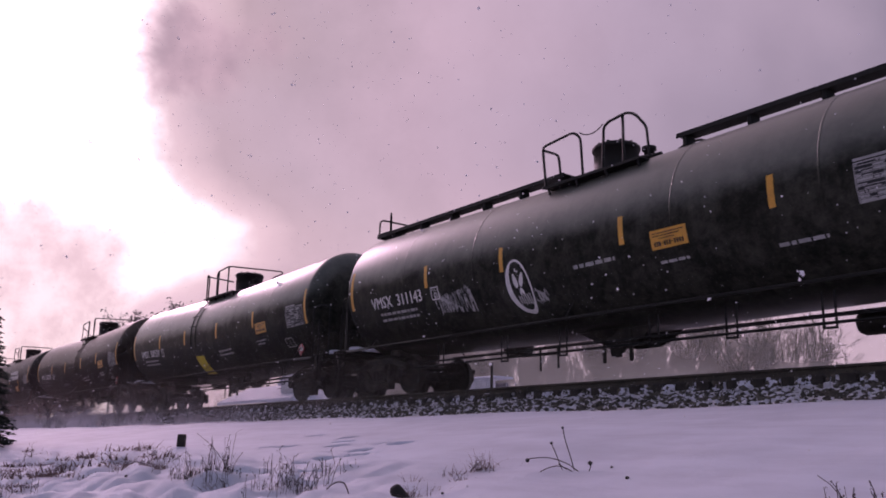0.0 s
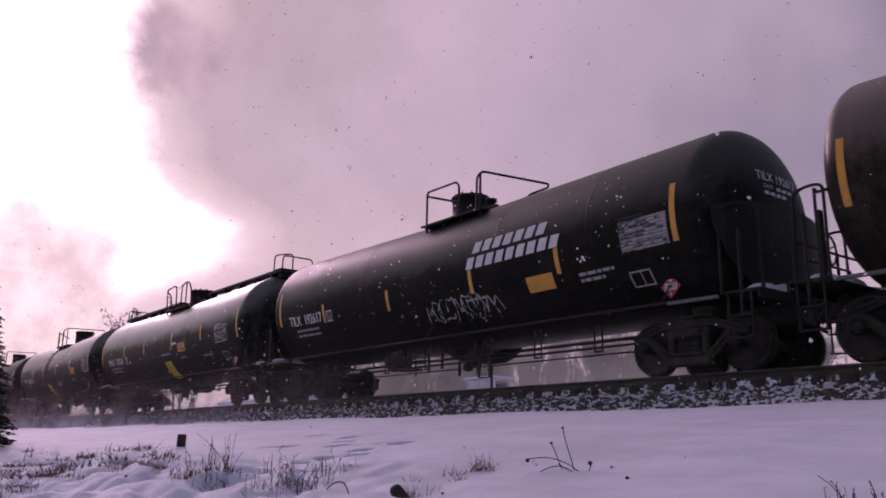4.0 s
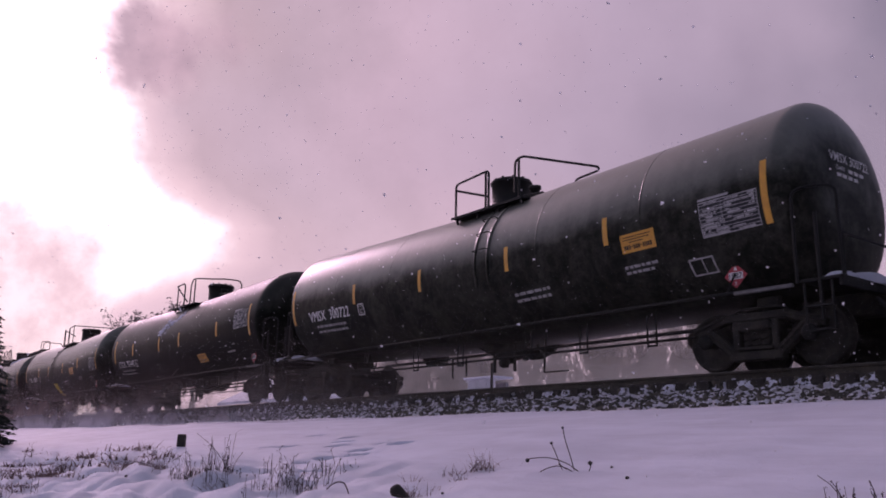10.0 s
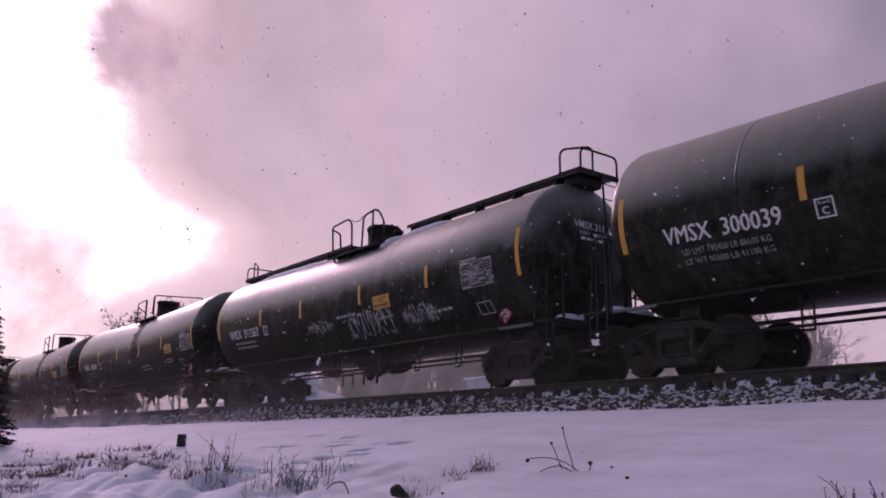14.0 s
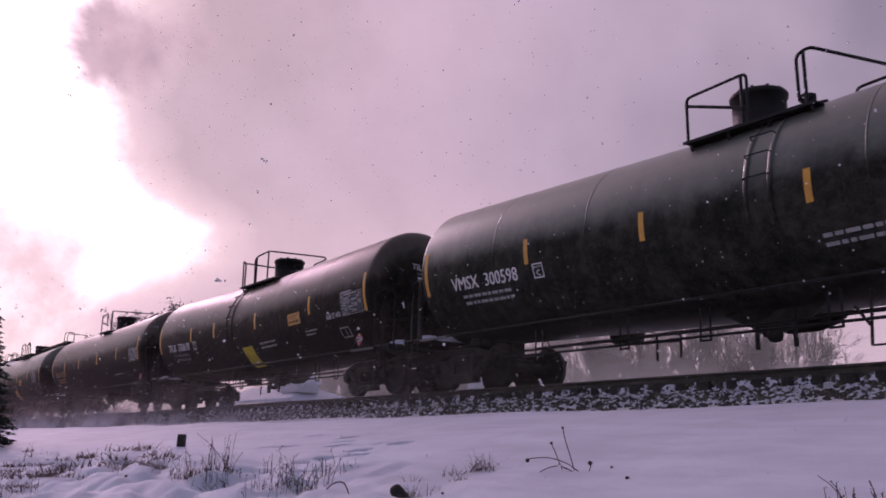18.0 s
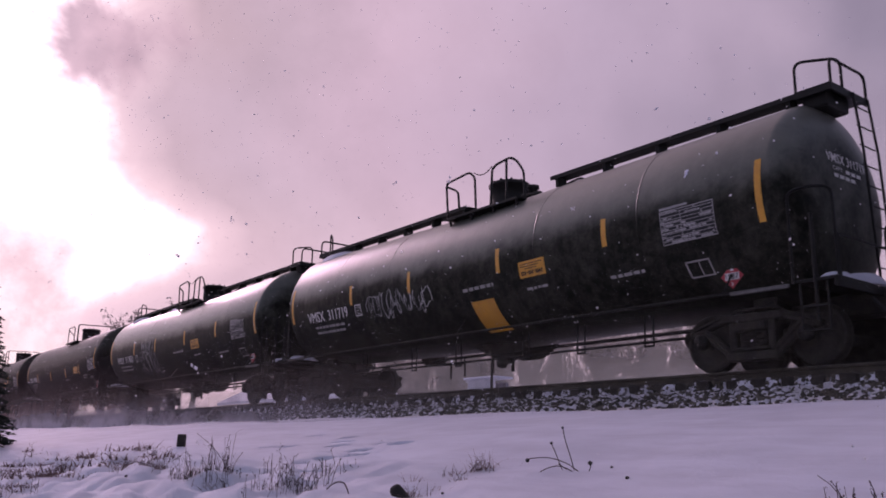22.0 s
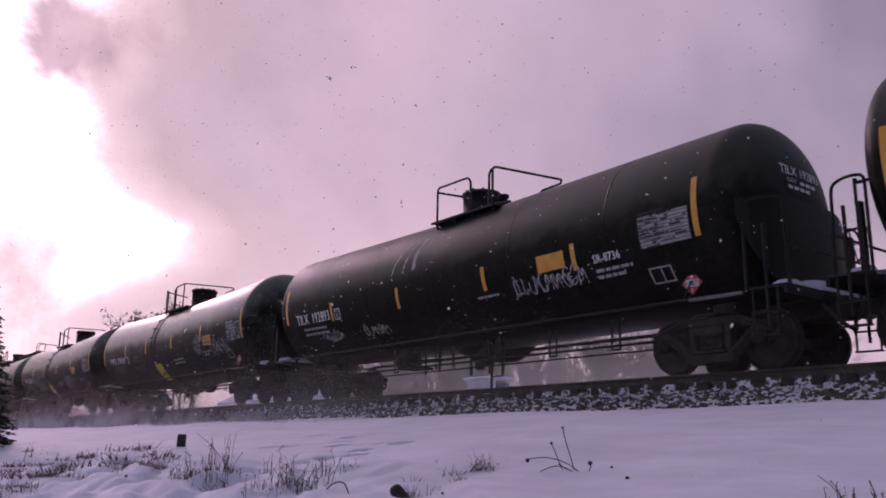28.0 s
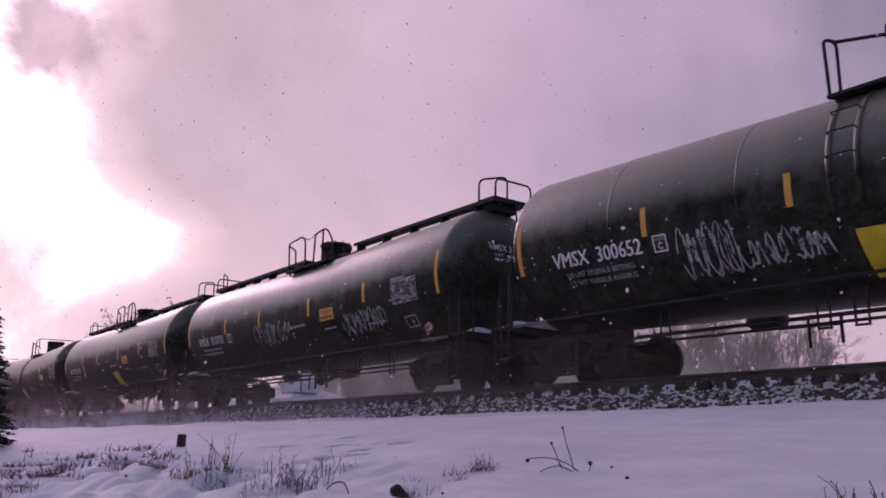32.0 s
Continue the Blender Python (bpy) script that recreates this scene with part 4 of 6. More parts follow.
    sp._add(q.v, q.f, True)
    part("stencil_grid", sp, M_INK if style in ("c", "d") else M_FADED, panel)["kind"] = "stuff"
    # placard frame and diamond
    hx = 5.86
    if style in ("a", "a2", "b", "d"):
        sp = Shape()
        for a, b, c, d in ((hx, hx + 0.46, -1.20, -1.17), (hx, hx + 0.46, -0.92, -0.89), (hx, hx + 0.03, -1.2, -0.89), (hx + 0.43, hx + 0.46, -1.2, -0.89), (hx + 0.24, hx + 0.26, -1.2, -0.89)):
            q = decal(a, b, c, d, 0.012)
            sp._add(q.v, q.f, True)
        part("placard_frame", sp, M_FADED, w, "white-edged empty placard frame")
    c0, zp, yp, hw = 6.60, 1.42, -1.20, 0.20
    sp = Shape()
    sp.box(c0, yp + 0.02, zp, hw * 1.3, 0.014, hw * 1.3, 0.004, pose(0, 0, 0, 0, 45, 0))
    sp.box(c0, yp + 0.09, zp, 0.06, 0.14, 0.10)
    holder = part("placard_holder", sp, M_STEEL, w)
    sp = Shape()
    sp.box(c0, yp, zp, hw * math.sqrt(2), 0.006, hw * math.sqrt(2), 0.0, pose(0, 0, 0, 0, 45, 0))
    pl = part("placard", sp, M_RED, w, "red diamond hazard placard")
    sp = Shape()
    sp.box(c0, yp - 0.005, zp, 0.25, 0.004, 0.115)
    part("placard_band", sp, M_WHITE, pl, "white band")

    def on_plate(x, z, off):
        return (x, yp - 0.009 - off, z)
    part("placard_number", text_shape("1987", c0 - 0.115, c0 + 0.115, zp - 0.042, 0.085, 0.0, 0.012, on_plate), M_INK, pl)
    sp = text_shape("3", c0 - 0.02, c0 + 0.02, zp - 0.15, 0.055, 0.0, 0.012, on_plate)
    sp.prism([(c0 - 0.035, zp + 0.085), (c0 + 0.035, zp + 0.085), (c0, zp + 0.15)], yp - 0.007, yp - 0.004)
    part("placard_sign", sp, M_WHITE, pl)
    # emergency notice: unreadable bars on yellow
    if style != "c":
        nx = {"a": 4.22, "a2": 4.65, "b": 2.11, "d": 3.36, "e": 2.37}[style]
        nx, ns = extra.get("notice", (nx, -0.55 if style != "e" else -1.10))
        sign = part("notice_sign", decal(nx, nx + 0.72, ns, ns + 0.32, 0.012), M_YELLOW, w, "yellow notice with rows of dark lettering")
        if style != "d":
            sp = bars([(nx + 0.05, nx + 0.67, ns + 0.255, 0.018, mark + "3"), (nx + 0.05, nx + 0.60, ns + 0.21, 0.018, mark + "4"), (nx + 0.18, nx + 0.5, ns + 0.165, 0.016, mark + "6")], 0.016)
            for k in range(12):
                q = decal(nx + 0.06 + 0.05 * k, nx + 0.095 + 0.05 * k, ns + (0.05 if k not in (3, 7) else 0.085), ns + (0.125 if k not in (3, 7) else 0.10), 0.016)
                sp._add(q.v, q.f, True)
            part("notice_lines", sp, M_INK, sign)["kind"] = "stuff"
    # small stencils along the belly
    rows = {"a": [(1.17, 2.2, -0.83, 0.06, 1), (1.17, 2.2, -0.97, 0.06, 2), (4.1, 4.75, -0.80, 0.05, 3), (4.1, 4.6, -0.90, 0.05, 4)],
            "a2": [(1.75, 2.75, -0.86, 0.06, 1), (1.75, 2.75, -1.0, 0.06, 2), (4.6, 5.3, -0.82, 0.05, 3), (4.6, 5.2, -0.92, 0.05, 4)],
            "b": [(0.30, 1.29, -0.56, 0.07, 1), (4.29, 5.05, -0.92, 0.06, 3), (2.2, 2.8, -0.80, 0.05, 2)],
            "c": [(3.4, 4.6, -1.0, 0.05, 1)], "d": [(1.45, 2.1, -0.80, 0.05, 1), (4.76, 5.6, -0.78, 0.06, 2), (4.76, 5.4, -0.90, 0.06, 3)], "e": [(4.9, 5.5, -0.95, 0.06, 1)]}[style]
    part("small_stencils", bars([(a, b, c, d, mark + str(e)) for a, b, c, d, e in rows]), M_FADED, w, "thin rows of small stencilling")["kind"] = "stuff"
    if extra.get("square", style in ("a", "b")):
        qx = {"a": -0.88, "b": 0.46, "a2": -0.3}[style] if "square_x" not in extra else extra["square_x"]
        part("yellow_panel", decal(qx, qx + 0.72, -1.62, -0.80, 0.012), M_YELLOW if extra.get("amber_square") else M_LEMON, w, "plain bright yellow painted panel")
    if "words" in extra:
        for body, x0, x1, s, h in extra["words"]:
            part("stencil_word", text_shape(body, x0, x1, s, h), M_WHITE, w)
    if "slabs" in extra:
        sp = Shape()
        for x0, x1, s, h, count in extra["slabs"]:
            step = (x1 - x0) / count
            for k in range(count):
                q = decal(x0 + k * step, x0 + (k + 0.72) * step, s, s + h, 0.012, 0.08)
                sp._add(q.v, q.f, True)
        part("trade_mark", sp, M_WHITE, w, "two rows of slanted white bars for a company mark")["kind"] = "stuff"
    for k, (x0, x1, s0, s1, n) in enumerate(extra.get("tags", ())):
        part("sprayed_tag", scrawl(x0, x1, s0, s1, mark + "t" + str(k), n, 0.045), M_SPRAY, w, "scrawled white spray-paint tag")
    if "mask" in extra:
        sp = Shape()
        for pts in ([(-3.25, -1.05), (-3.18, -0.78), (-3.05, -0.98), (-2.92, -0.76), (-2.86, -1.05)], [(-2.76, -1.05), (-2.6, -0.74), (-2.47, -1.05)], [(-2.70, -0.93), (-2.52, -0.93)], [(-2.36, -1.05), (-2.34, -0.72), (-2.12, -1.05), (-2.10, -0.70)],
                    [(-3.30, -0.38), (-3.12, -0.46), (-2.92, -0.36), (-2.72, -0.46), (-2.5, -0.34), (-2.3, -0.1), (-2.22, 0.05)], [(-3.3, -0.38), (-3.2, -0.6), (-3.0, -0.62), (-2.92, -0.36)], [(-2.78, -0.5), (-2.6, -0.62), (-2.3, -0.55), (-2.2, -0.25), (-2.22, 0.05)]):
            ribbon(sp, [q[:2] for q in bend([(a, b, 0) for a, b in pts], 0.05, 3)], 0.035, 0.010)
        part("sprayed_mask", sp, M_GREYINK, w, "sprayed eye mask over a scrawled word")
    if "wiped" in extra:
        sp, rnd = Shape(), random.Random(mark)
        for k in range(9):
            x0 = extra["wiped"] + 0.45 * (k // 3) + rnd.uniform(-0.08, 0.08)
            ribbon(sp, [(x0 + 0.03 * i * (1 - k // 3) + 0.012 * i * i, 0.15 + 0.16 * i + 0.05 * rnd.random()) for i in range(6)], rnd.uniform(0.02, 0.05), 0.008 + 0.0005 * k)
        part("wiped_smear", sp, M_SPRAY, w, "faint pale smears wiped up the side")
    if "emblem" in extra:
        x, s, rx, rs = extra["emblem"]
        sp = Shape()
        # egg-shaped ring, drawn to a point at its foot and broad on one side
        outer, inner = [], []
        for k in range(40):
            a = 2 * math.pi * k / 40
            tip = max(0.0, math.cos(a + 1.18)) ** 14
            skew = 0.10 * math.sin(a) ** 2 * (1 if math.sin(a) < 0 else -0.6)
            ux, us = math.cos(a) + skew, math.sin(a)
            wide = 0.045 + 0.095 * max(0.0, -math.cos(a - 0.35)) ** 0.7 + 0.04 * tip
            g = 1.0 + 0.10 * tip
            outer.append(on_tank(x + rx * ux * g, s + rs * us * g, 0.009))
            inner.append(on_tank(x + (rx - wide) * ux * g, s + (rs - wide) * us * g, 0.009))
        sp._add(outer + inner, [(k, (k + 1) % 40, 40 + (k + 1) % 40, 40 + k) for k in range(40)])
        # leaf-shaped lobes crossed in its middle, with a row of bars below
        for cx, cs, lean, long, wide in ((-0.07, 0.15, 0.14, 0.155, 0.06), (0.11, 0.16, -0.40, 0.155, 0.055), (0.02, -0.07, -0.35, 0.085, 0.03), (0.065, -0.07, 0.25, 0.085, 0.03), (-0.01, 0.36, 0.0, 0.035, 0.022), (0.04, 0.33, 0.0, 0.03, 0.02)):
            pts = []
            for k in range(14):
                a = 2 * math.pi * k / 14
                u, v = wide * math.cos(a) * (1 - 0.25 * math.sin(a)), long * math.sin(a)
                pts.append(on_tank(x + cx + u * math.cos(lean) - v * math.sin(lean), s + cs + u * math.sin(lean) + v * math.cos(lean), 0.010))
            sp._add(pts, [tuple(range(14))])
        for k in range(6):
            bx = x - 0.09 + 0.06 * k
            ribbon(sp, [(bx, s - 0.17 + 0.008 * k), (bx + 0.012, s - 0.33 - 0.012 * k)], 0.022, 0.010)
        part("painted_emblem", sp, M_WHITE, w, "white painted egg-shaped ring with leaf shapes and bars inside")
    # end of the tank: mark and two lines
    half, bulge, square = TANKS[style][2:]

    def on_head(y, z, off):
        zz = z - zc(half)
        rr = min(0.999, math.hypot(y, zz) / R)
        return (half + bulge * math.sqrt(max(0.0, 1 - rr ** square)) + 0.012 + off, y, z)
    sp = text_shape(mark, -0.48, 0.72, 3.16, 0.155, 0.0, 0.012, on_head)
    q = text_shape("CAPY", -0.32, -0.04, 3.03, 0.07, 0.0, 0.0, on_head)
    sp._add(q.v, q.f)
    for z, y1 in ((3.03, 0.50), (2.92, 0.36)):
        y = 0.06 if z > 3 else -0.30
        while y < y1:
            sp._add([on_head(y, z, 0.0), on_head(y + 0.13, z, 0.0), on_head(y + 0.13, z + 0.06, 0.0), on_head(y, z + 0.06, 0.0)], [(0, 1, 2, 3)])
            y += 0.17
    part("end_lettering", sp, M_ORANGETXT if amber else M_WHITE, w)


def snow_patch(w, x0, x1, s0, s1, seed):
    """A thin, ragged slab of snow left on the tank's shoulder."""
    rnd, nx, ns = random.Random(seed), 22, 6
    sp = Shape()
    v = []
    for j in range(ns + 1):
        for i in range(nx + 1):
            e = min(1.0, 4 * min(i / nx, 1 - i / nx))
            lo = s0 + (1 - e) * (s1 - s0) * 0.5 + rnd.uniform(0, 0.05)
            t = j / ns
            h = 0.09 * e * math.sin(math.pi * min(1, max(0, t))) ** 0.5
            v.append(on_tank(x0 + (x1 - x0) * i / nx, lo + (s1 - lo) * t, 0.004 + h))
    sp._add(v, [(j * (nx + 1) + i, j * (nx + 1) + i + 1, (j + 1) * (nx + 1) + i + 1, (j + 1) * (nx + 1) + i) for j in range(ns) for i in range(nx)], True)
    part("snow_patch", sp, M_SNOW, w, "ragged patch of settled snow")


def snow_streaks(w, x0, x1, s0, s1, seed):
    """Ragged slivers of snow clinging in a slanting band."""
    rnd, sp = random.Random(seed), Shape()
    for k in range(85):
        t = rnd.random()
        cx, cs = x0 + (x1 - x0) * t + rnd.gauss(0, 0.08), s0 + (s1 - s0) * t + rnd.gauss(0, 0.11)
        ln, hg = rnd.uniform(0.06, 0.26), rnd.uniform(0.012, 0.045)
        v = [on_tank(cx, cs, 0.022)] + [on_tank(cx + ln * rnd.uniform(0.5, 1.1) * math.cos(a), cs + hg * rnd.uniform(0.4, 1.4) * math.sin(a), 0.006) for a in (2 * math.pi * i / 10 for i in range(10))]
        sp._add(v, [(0, 1 + i, 1 + (i + 1) % 10) for i in range(10)], True)
    part("snow_streak", sp, M_SNOW, w, "streaky snow clinging to the shoulder")["kind"] = "stuff"


def snow_splat(w, x, s, size, seed):
    """Wet snow flung flat against the tank: a few ragged pats."""
    rnd, sp = random.Random(seed), Shape()
    for k in range(4):
        cx, cs, r = x + rnd.uniform(-0.5, 0.5) * size, s + rnd.uniform(-0.6, 0.6) * size, size * rnd.uniform(0.25, 0.6)
        v = [on_tank(cx, cs, 0.03)] + [on_tank(cx + r * rnd.uniform(0.6, 1.2) * math.cos(a), cs + r * rnd.uniform(0.6, 1.3) * math.sin(a), 0.007) for a in (2 * math.pi * i / 11 for i in range(11))]
        sp._add(v, [(0, 1 + i, 1 + (i + 1) % 11) for i in range(11)], True)
    part("snow_splat", sp, M_SNOW, w, "pat of wet snow stuck on")


TILX_STRIPES = (7.39, 4.53, 1.08, -2.13, -4.21, -7.39)
WAGONS = [
    ("b", "VMSX 311143", -10.82, "a", {"square": False, "emblem": (-1.235, -0.70, 0.35, 0.57), "tags": [(-3.95, -2.7, -1.05, -0.40, 9), (-0.85, -0.55, -1.1, -0.8, 3)]}),
    ("a", "VMSX 300539", -28.17, "a", {}),
    ("a2", "VMSX 300395", -45.57, "brown", {"weights": ("LD LMT 194900 LB 88400 KG", "LT WT 91100 LB 41300 KG")}),
    ("d", "TILX 192617", -62.79, "c", {"slabs": [(1.85, 4.1, 0.18, 0.24, 7), (1.65, 4.45, -0.14, 0.24, 9)], "notice": (3.4, -0.9), "tags": [(0.0, 2.4, -1.2, -0.6, 6)]}),
    ("b", "VMSX 311028", -80.28, "a", {}),
    ("a", "VMSX 300364", -97.62, "a", {"weights": ("LD LMT 195300LB 88600KG", "LT WT 90700LB 41150KG")}),
    ("c", "NATX 302904", -114.85, "c", {}),
    ("a2", "VMSX 300722", -132.32, "a", {}),
    ("e", "CTCX 733442", -149.63, "c", {"streaks": (-1.45, 0.35, 0.36, 0.95)}),
    ("a", "VMSX 300039", -167.05, "a", {"stripes": (7.38, 4.24, 1.31, -1.73, -4.05, -7.36), "notice": (2.74, -0.52), "weights": ("LD LMT 195400 LB 88600 KG", "LT WT 90600 LB 41100 KG")}),
    ("b", "VMSX 311263", -184.47, "a", {"square": False, "snow": [(-6.9, -1.6, 1.7, 2.2), (1.8, 4.0, 1.7, 2.1), (1.4, 1.9, 1.3, 2.1)], "tags": [(0.72, 2.75, -1.25, -0.45, 9), (3.2, 4.5, -1.1, -0.6, 7), (-1.3, 0.0, -0.85, -0.5, 6)]}),
    ("a2", "VMSX 300841", -201.80, "a", {"weights": ("LD LMT 195100LB 88500KG", "LT WT 90900LB 41200KG")}),
    ("a2", "VMSX 300598", -219.18, "a", {}),
    ("a", "TILX 730618", -236.61, "brown", {"weights": ("LD LMT 194800 LB 88800 KG", "LT WT 98 800 LB 41700 KG"), "stripes": TILX_STRIPES, "notice": (3.27, -0.50), "words": [("AAR ST-470", 5.4, 6.15, -0.60, 0.14)], "square": True, "square_x": -0.1}),
    ("c", "NATX 302858", -253.88, "brown", {"stripes": (7.08, 4.20, 1.25, -1.90, -4.62, -7.20)}),
    ("b", "VMSX 311719", -271.80, "a", {"amber_square": True, "splat": (6.09, 0.58, 0.09), "snow": [(-7.3, -6.2, 1.5, 2.3)], "tags": [(-3.5, -0.9, -0.80, -0.15, 9)]}),
    ("b", "VMSX 311801", -289.13, "a", {"square": False, "snow": [(-7.3, -6.3, 1.5, 2.3), (-3.2, -1.5, 1.75, 2.2)], "tags": [(-3.6, -1.6, -1.35, -0.30, 7), (-3.3, -2.0, -0.5, 0.35, 5)]}),
    ("d", "TILX-192005", -306.31, "c", {}),
    ("a", "TILX 731009", -323.82, "c", {"stripes": TILX_STRIPES, "square": False, "notice": (3.27, -0.50), "weights": ("LD LMT 194900 LB 89100 KG", "LT WT 91800 LB 41000 KG")}),
    ("d", "TILX 192893", -341.20, "c", {"wiped": -1.6, "words": [("SR-8736", 4.76, 5.38, -0.60, 0.15)], "tags": [(2.5, 4.5, -0.95, -0.50, 8), (-3.2, -2.2, -1.25, -0.85, 4), (-5.3, -4.3, -1.2, -0.9, 5)]}),
    ("a", "VMSX 300103", -358.83, "a", {"weights": ("LD LMT 195400LB 88650KG", "LT WT 90600LB 41100KG"), "tags": [(3.45, 3.95, -0.85, -0.05, 4), (4.9, 6.2, -1.0, -0.40, 7)], "mask": True, "splat": (2.6, 0.19, 0.15)}),
    ("a", "VMSX 300652", -376.28, "a", {"weights": ("LD LMT 195800LB 88750KG", "LT WT 90400LB 41050KG"), "tags": [(2.6, 4.0, -1.35, -0.55, 10), (-3.7, -2.7, -1.2, -0.3, 7), (-2.6, -1.3, -1.15, -0.6, 7)]}),
    ("b", "VMSX 311713", -393.80, "a", {"square": False, "tags": [(-2.0, 0.3, -0.9, -0.2, 7), (3.2, 5.1, -1.1, -0.4, 9)]}),
    ("b", "VMSX", -411.15, "a", {}),
    ("a", "VMSX", -428.50, "a", {}),
    ("a2", "VMSX", -445.85, "a", {}),
    ("a", "VMSX", -463.20, "a", {}),
    ("a2", "VMSX", -480.55, "a", {}),
]


def way_along(t):
    """How far the train has come after t seconds."""
    return 11.93 * t - 0.00975 * t * t


def build_train():
    truck = make_truck()
    base = {}
    for style in ("a", "a2", "b", "c", "d", "e"):
        base[style] = make_wagon(style)
        for x, turn in ((6.77, 0), (-6.77, 0)):
            copies_under(truck, base[style], pose(x, 0, 0, 0, 0, turn))
    for o in (*truck.children_recursive, truck):
        bpy.data.objects.remove(o)
    train, used = [], set()
    words = {"a": "with a strapped ladder", "a2": "with a double strap", "b": "with a top walkway", "c": "with amber lettering", "d": "with rounded ends", "e": "with a bent dome rail"}
    shade = {"a": "Glossy black", "brown": "Brownish black", "c": "Dull black"}
    plain = []
    for style, mark, x, paint, extra in WAGONS:
        plain.append(copy_thing(base[style], pose(x, 0, 0)) if style in used else base[style])
        used.add(style)
    for w, (style, mark, x, paint, extra) in zip(plain, WAGONS):
        more = ", sprayed with tags" if extra.get("tags") else ", yellow stripes"
        tagged(w, f"{shade[paint]} tank wagon {words[style]}{more}", "tank wagon", "wagons of the freight train", "thing")
        for o in w.children_recursive:
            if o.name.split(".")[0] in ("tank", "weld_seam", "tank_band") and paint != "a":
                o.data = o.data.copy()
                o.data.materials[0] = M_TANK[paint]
        mark_wagon(w, style, mark, extra)
        for k, s in enumerate(extra.get("snow", ())):
            snow_patch(w, *s, mark + str(k))
        if "streaks" in extra:
            snow_streaks(w, *extra["streaks"], mark)
        if "splat" in extra:
            snow_splat(w, *extra["splat"], mark)
        train.append((w, x))
    return train


TRAIN = build_train()


# ---- ties and ballast ----
TIE_X, TIE_STEP = 3.99, 0.458


def ties():
    sp = Shape()
    sp.box(0, 0, -0.268, 0.23, 2.82, 0.18, 0.015)
    me = sp.mesh("tie", M_TIE)
    rnd = random.Random(4)
    for k in range(245):
        ob = new("tie", me)
        ob.parent = TRACK
        ob.matrix_basis = pose(TIE_X - TIE_STEP * k + rnd.uniform(-0.02, 0.02), rnd.uniform(-0.05, 0.05), rnd.uniform(-0.008, 0.004), 0, rnd.uniform(-1, 1), rnd.uniform(-1.2, 1.2))
    pl = Shape()
    for y in (-0.755, 0.755):
        pl.box(0, y, -0.172, 0.19, 0.36, 0.016)
        for dx, dy in ((-0.06, 0.10), (0.06, -0.10)):
            pl.box(dx, y + dy, -0.155, 0.03, 0.03, 0.03)
    me2 = pl.mesh("tie_plate", M_RAILSIDE)
    for k in range(75):
        ob = new("tie_plate", me2)
        ob.parent = TRACK
        ob.matrix_basis = pose(TIE_X - TIE_STEP * k, 0, 0)
    # snow heaped between the tie ends, up to the rail's foot
    sn = Shape()
    rnd = random.Random(8)
    ys = (-1.47, -1.44, -1.42, -1.39, -1.32, -1.20, -1.05, -0.86)
    for k in range(160):
        x0 = TIE_X - TIE_STEP * (k + 1) + 0.112
        fill = rnd.choice((-0.09, -0.07, -0.05, -0.04, -0.03, -0.02)) + rnd.uniform(-0.008, 0.008)
        v = []
        for j, y in enumerate(ys):
            for i in range(7):
                e = max(0.0, (-1.385 - y) / 0.085)
                x = x0 + 0.234 * i / 6
                z = -0.182 + fill - 0.16 * e + 0.035 * noise.noise(Vector((x * 15, y * 15, 2.0))) - (0.02 if i in (0, 6) else 0.0) * rnd.uniform(0.2, 1.2)
                v.append((x + 0.02 * noise.noise(Vector((x * 8, y * 8, 6.0))), y, z))
        sn._add(v, [(j * 7 + i, j * 7 + i + 1, j * 7 + i + 8, j * 7 + i + 7) for j in range(7) for i in range(6)], True)
    tagged(part("crib_snow", sn, M_SNOW, TRACK, "snow lying between the tie ends"), kind="stuff")


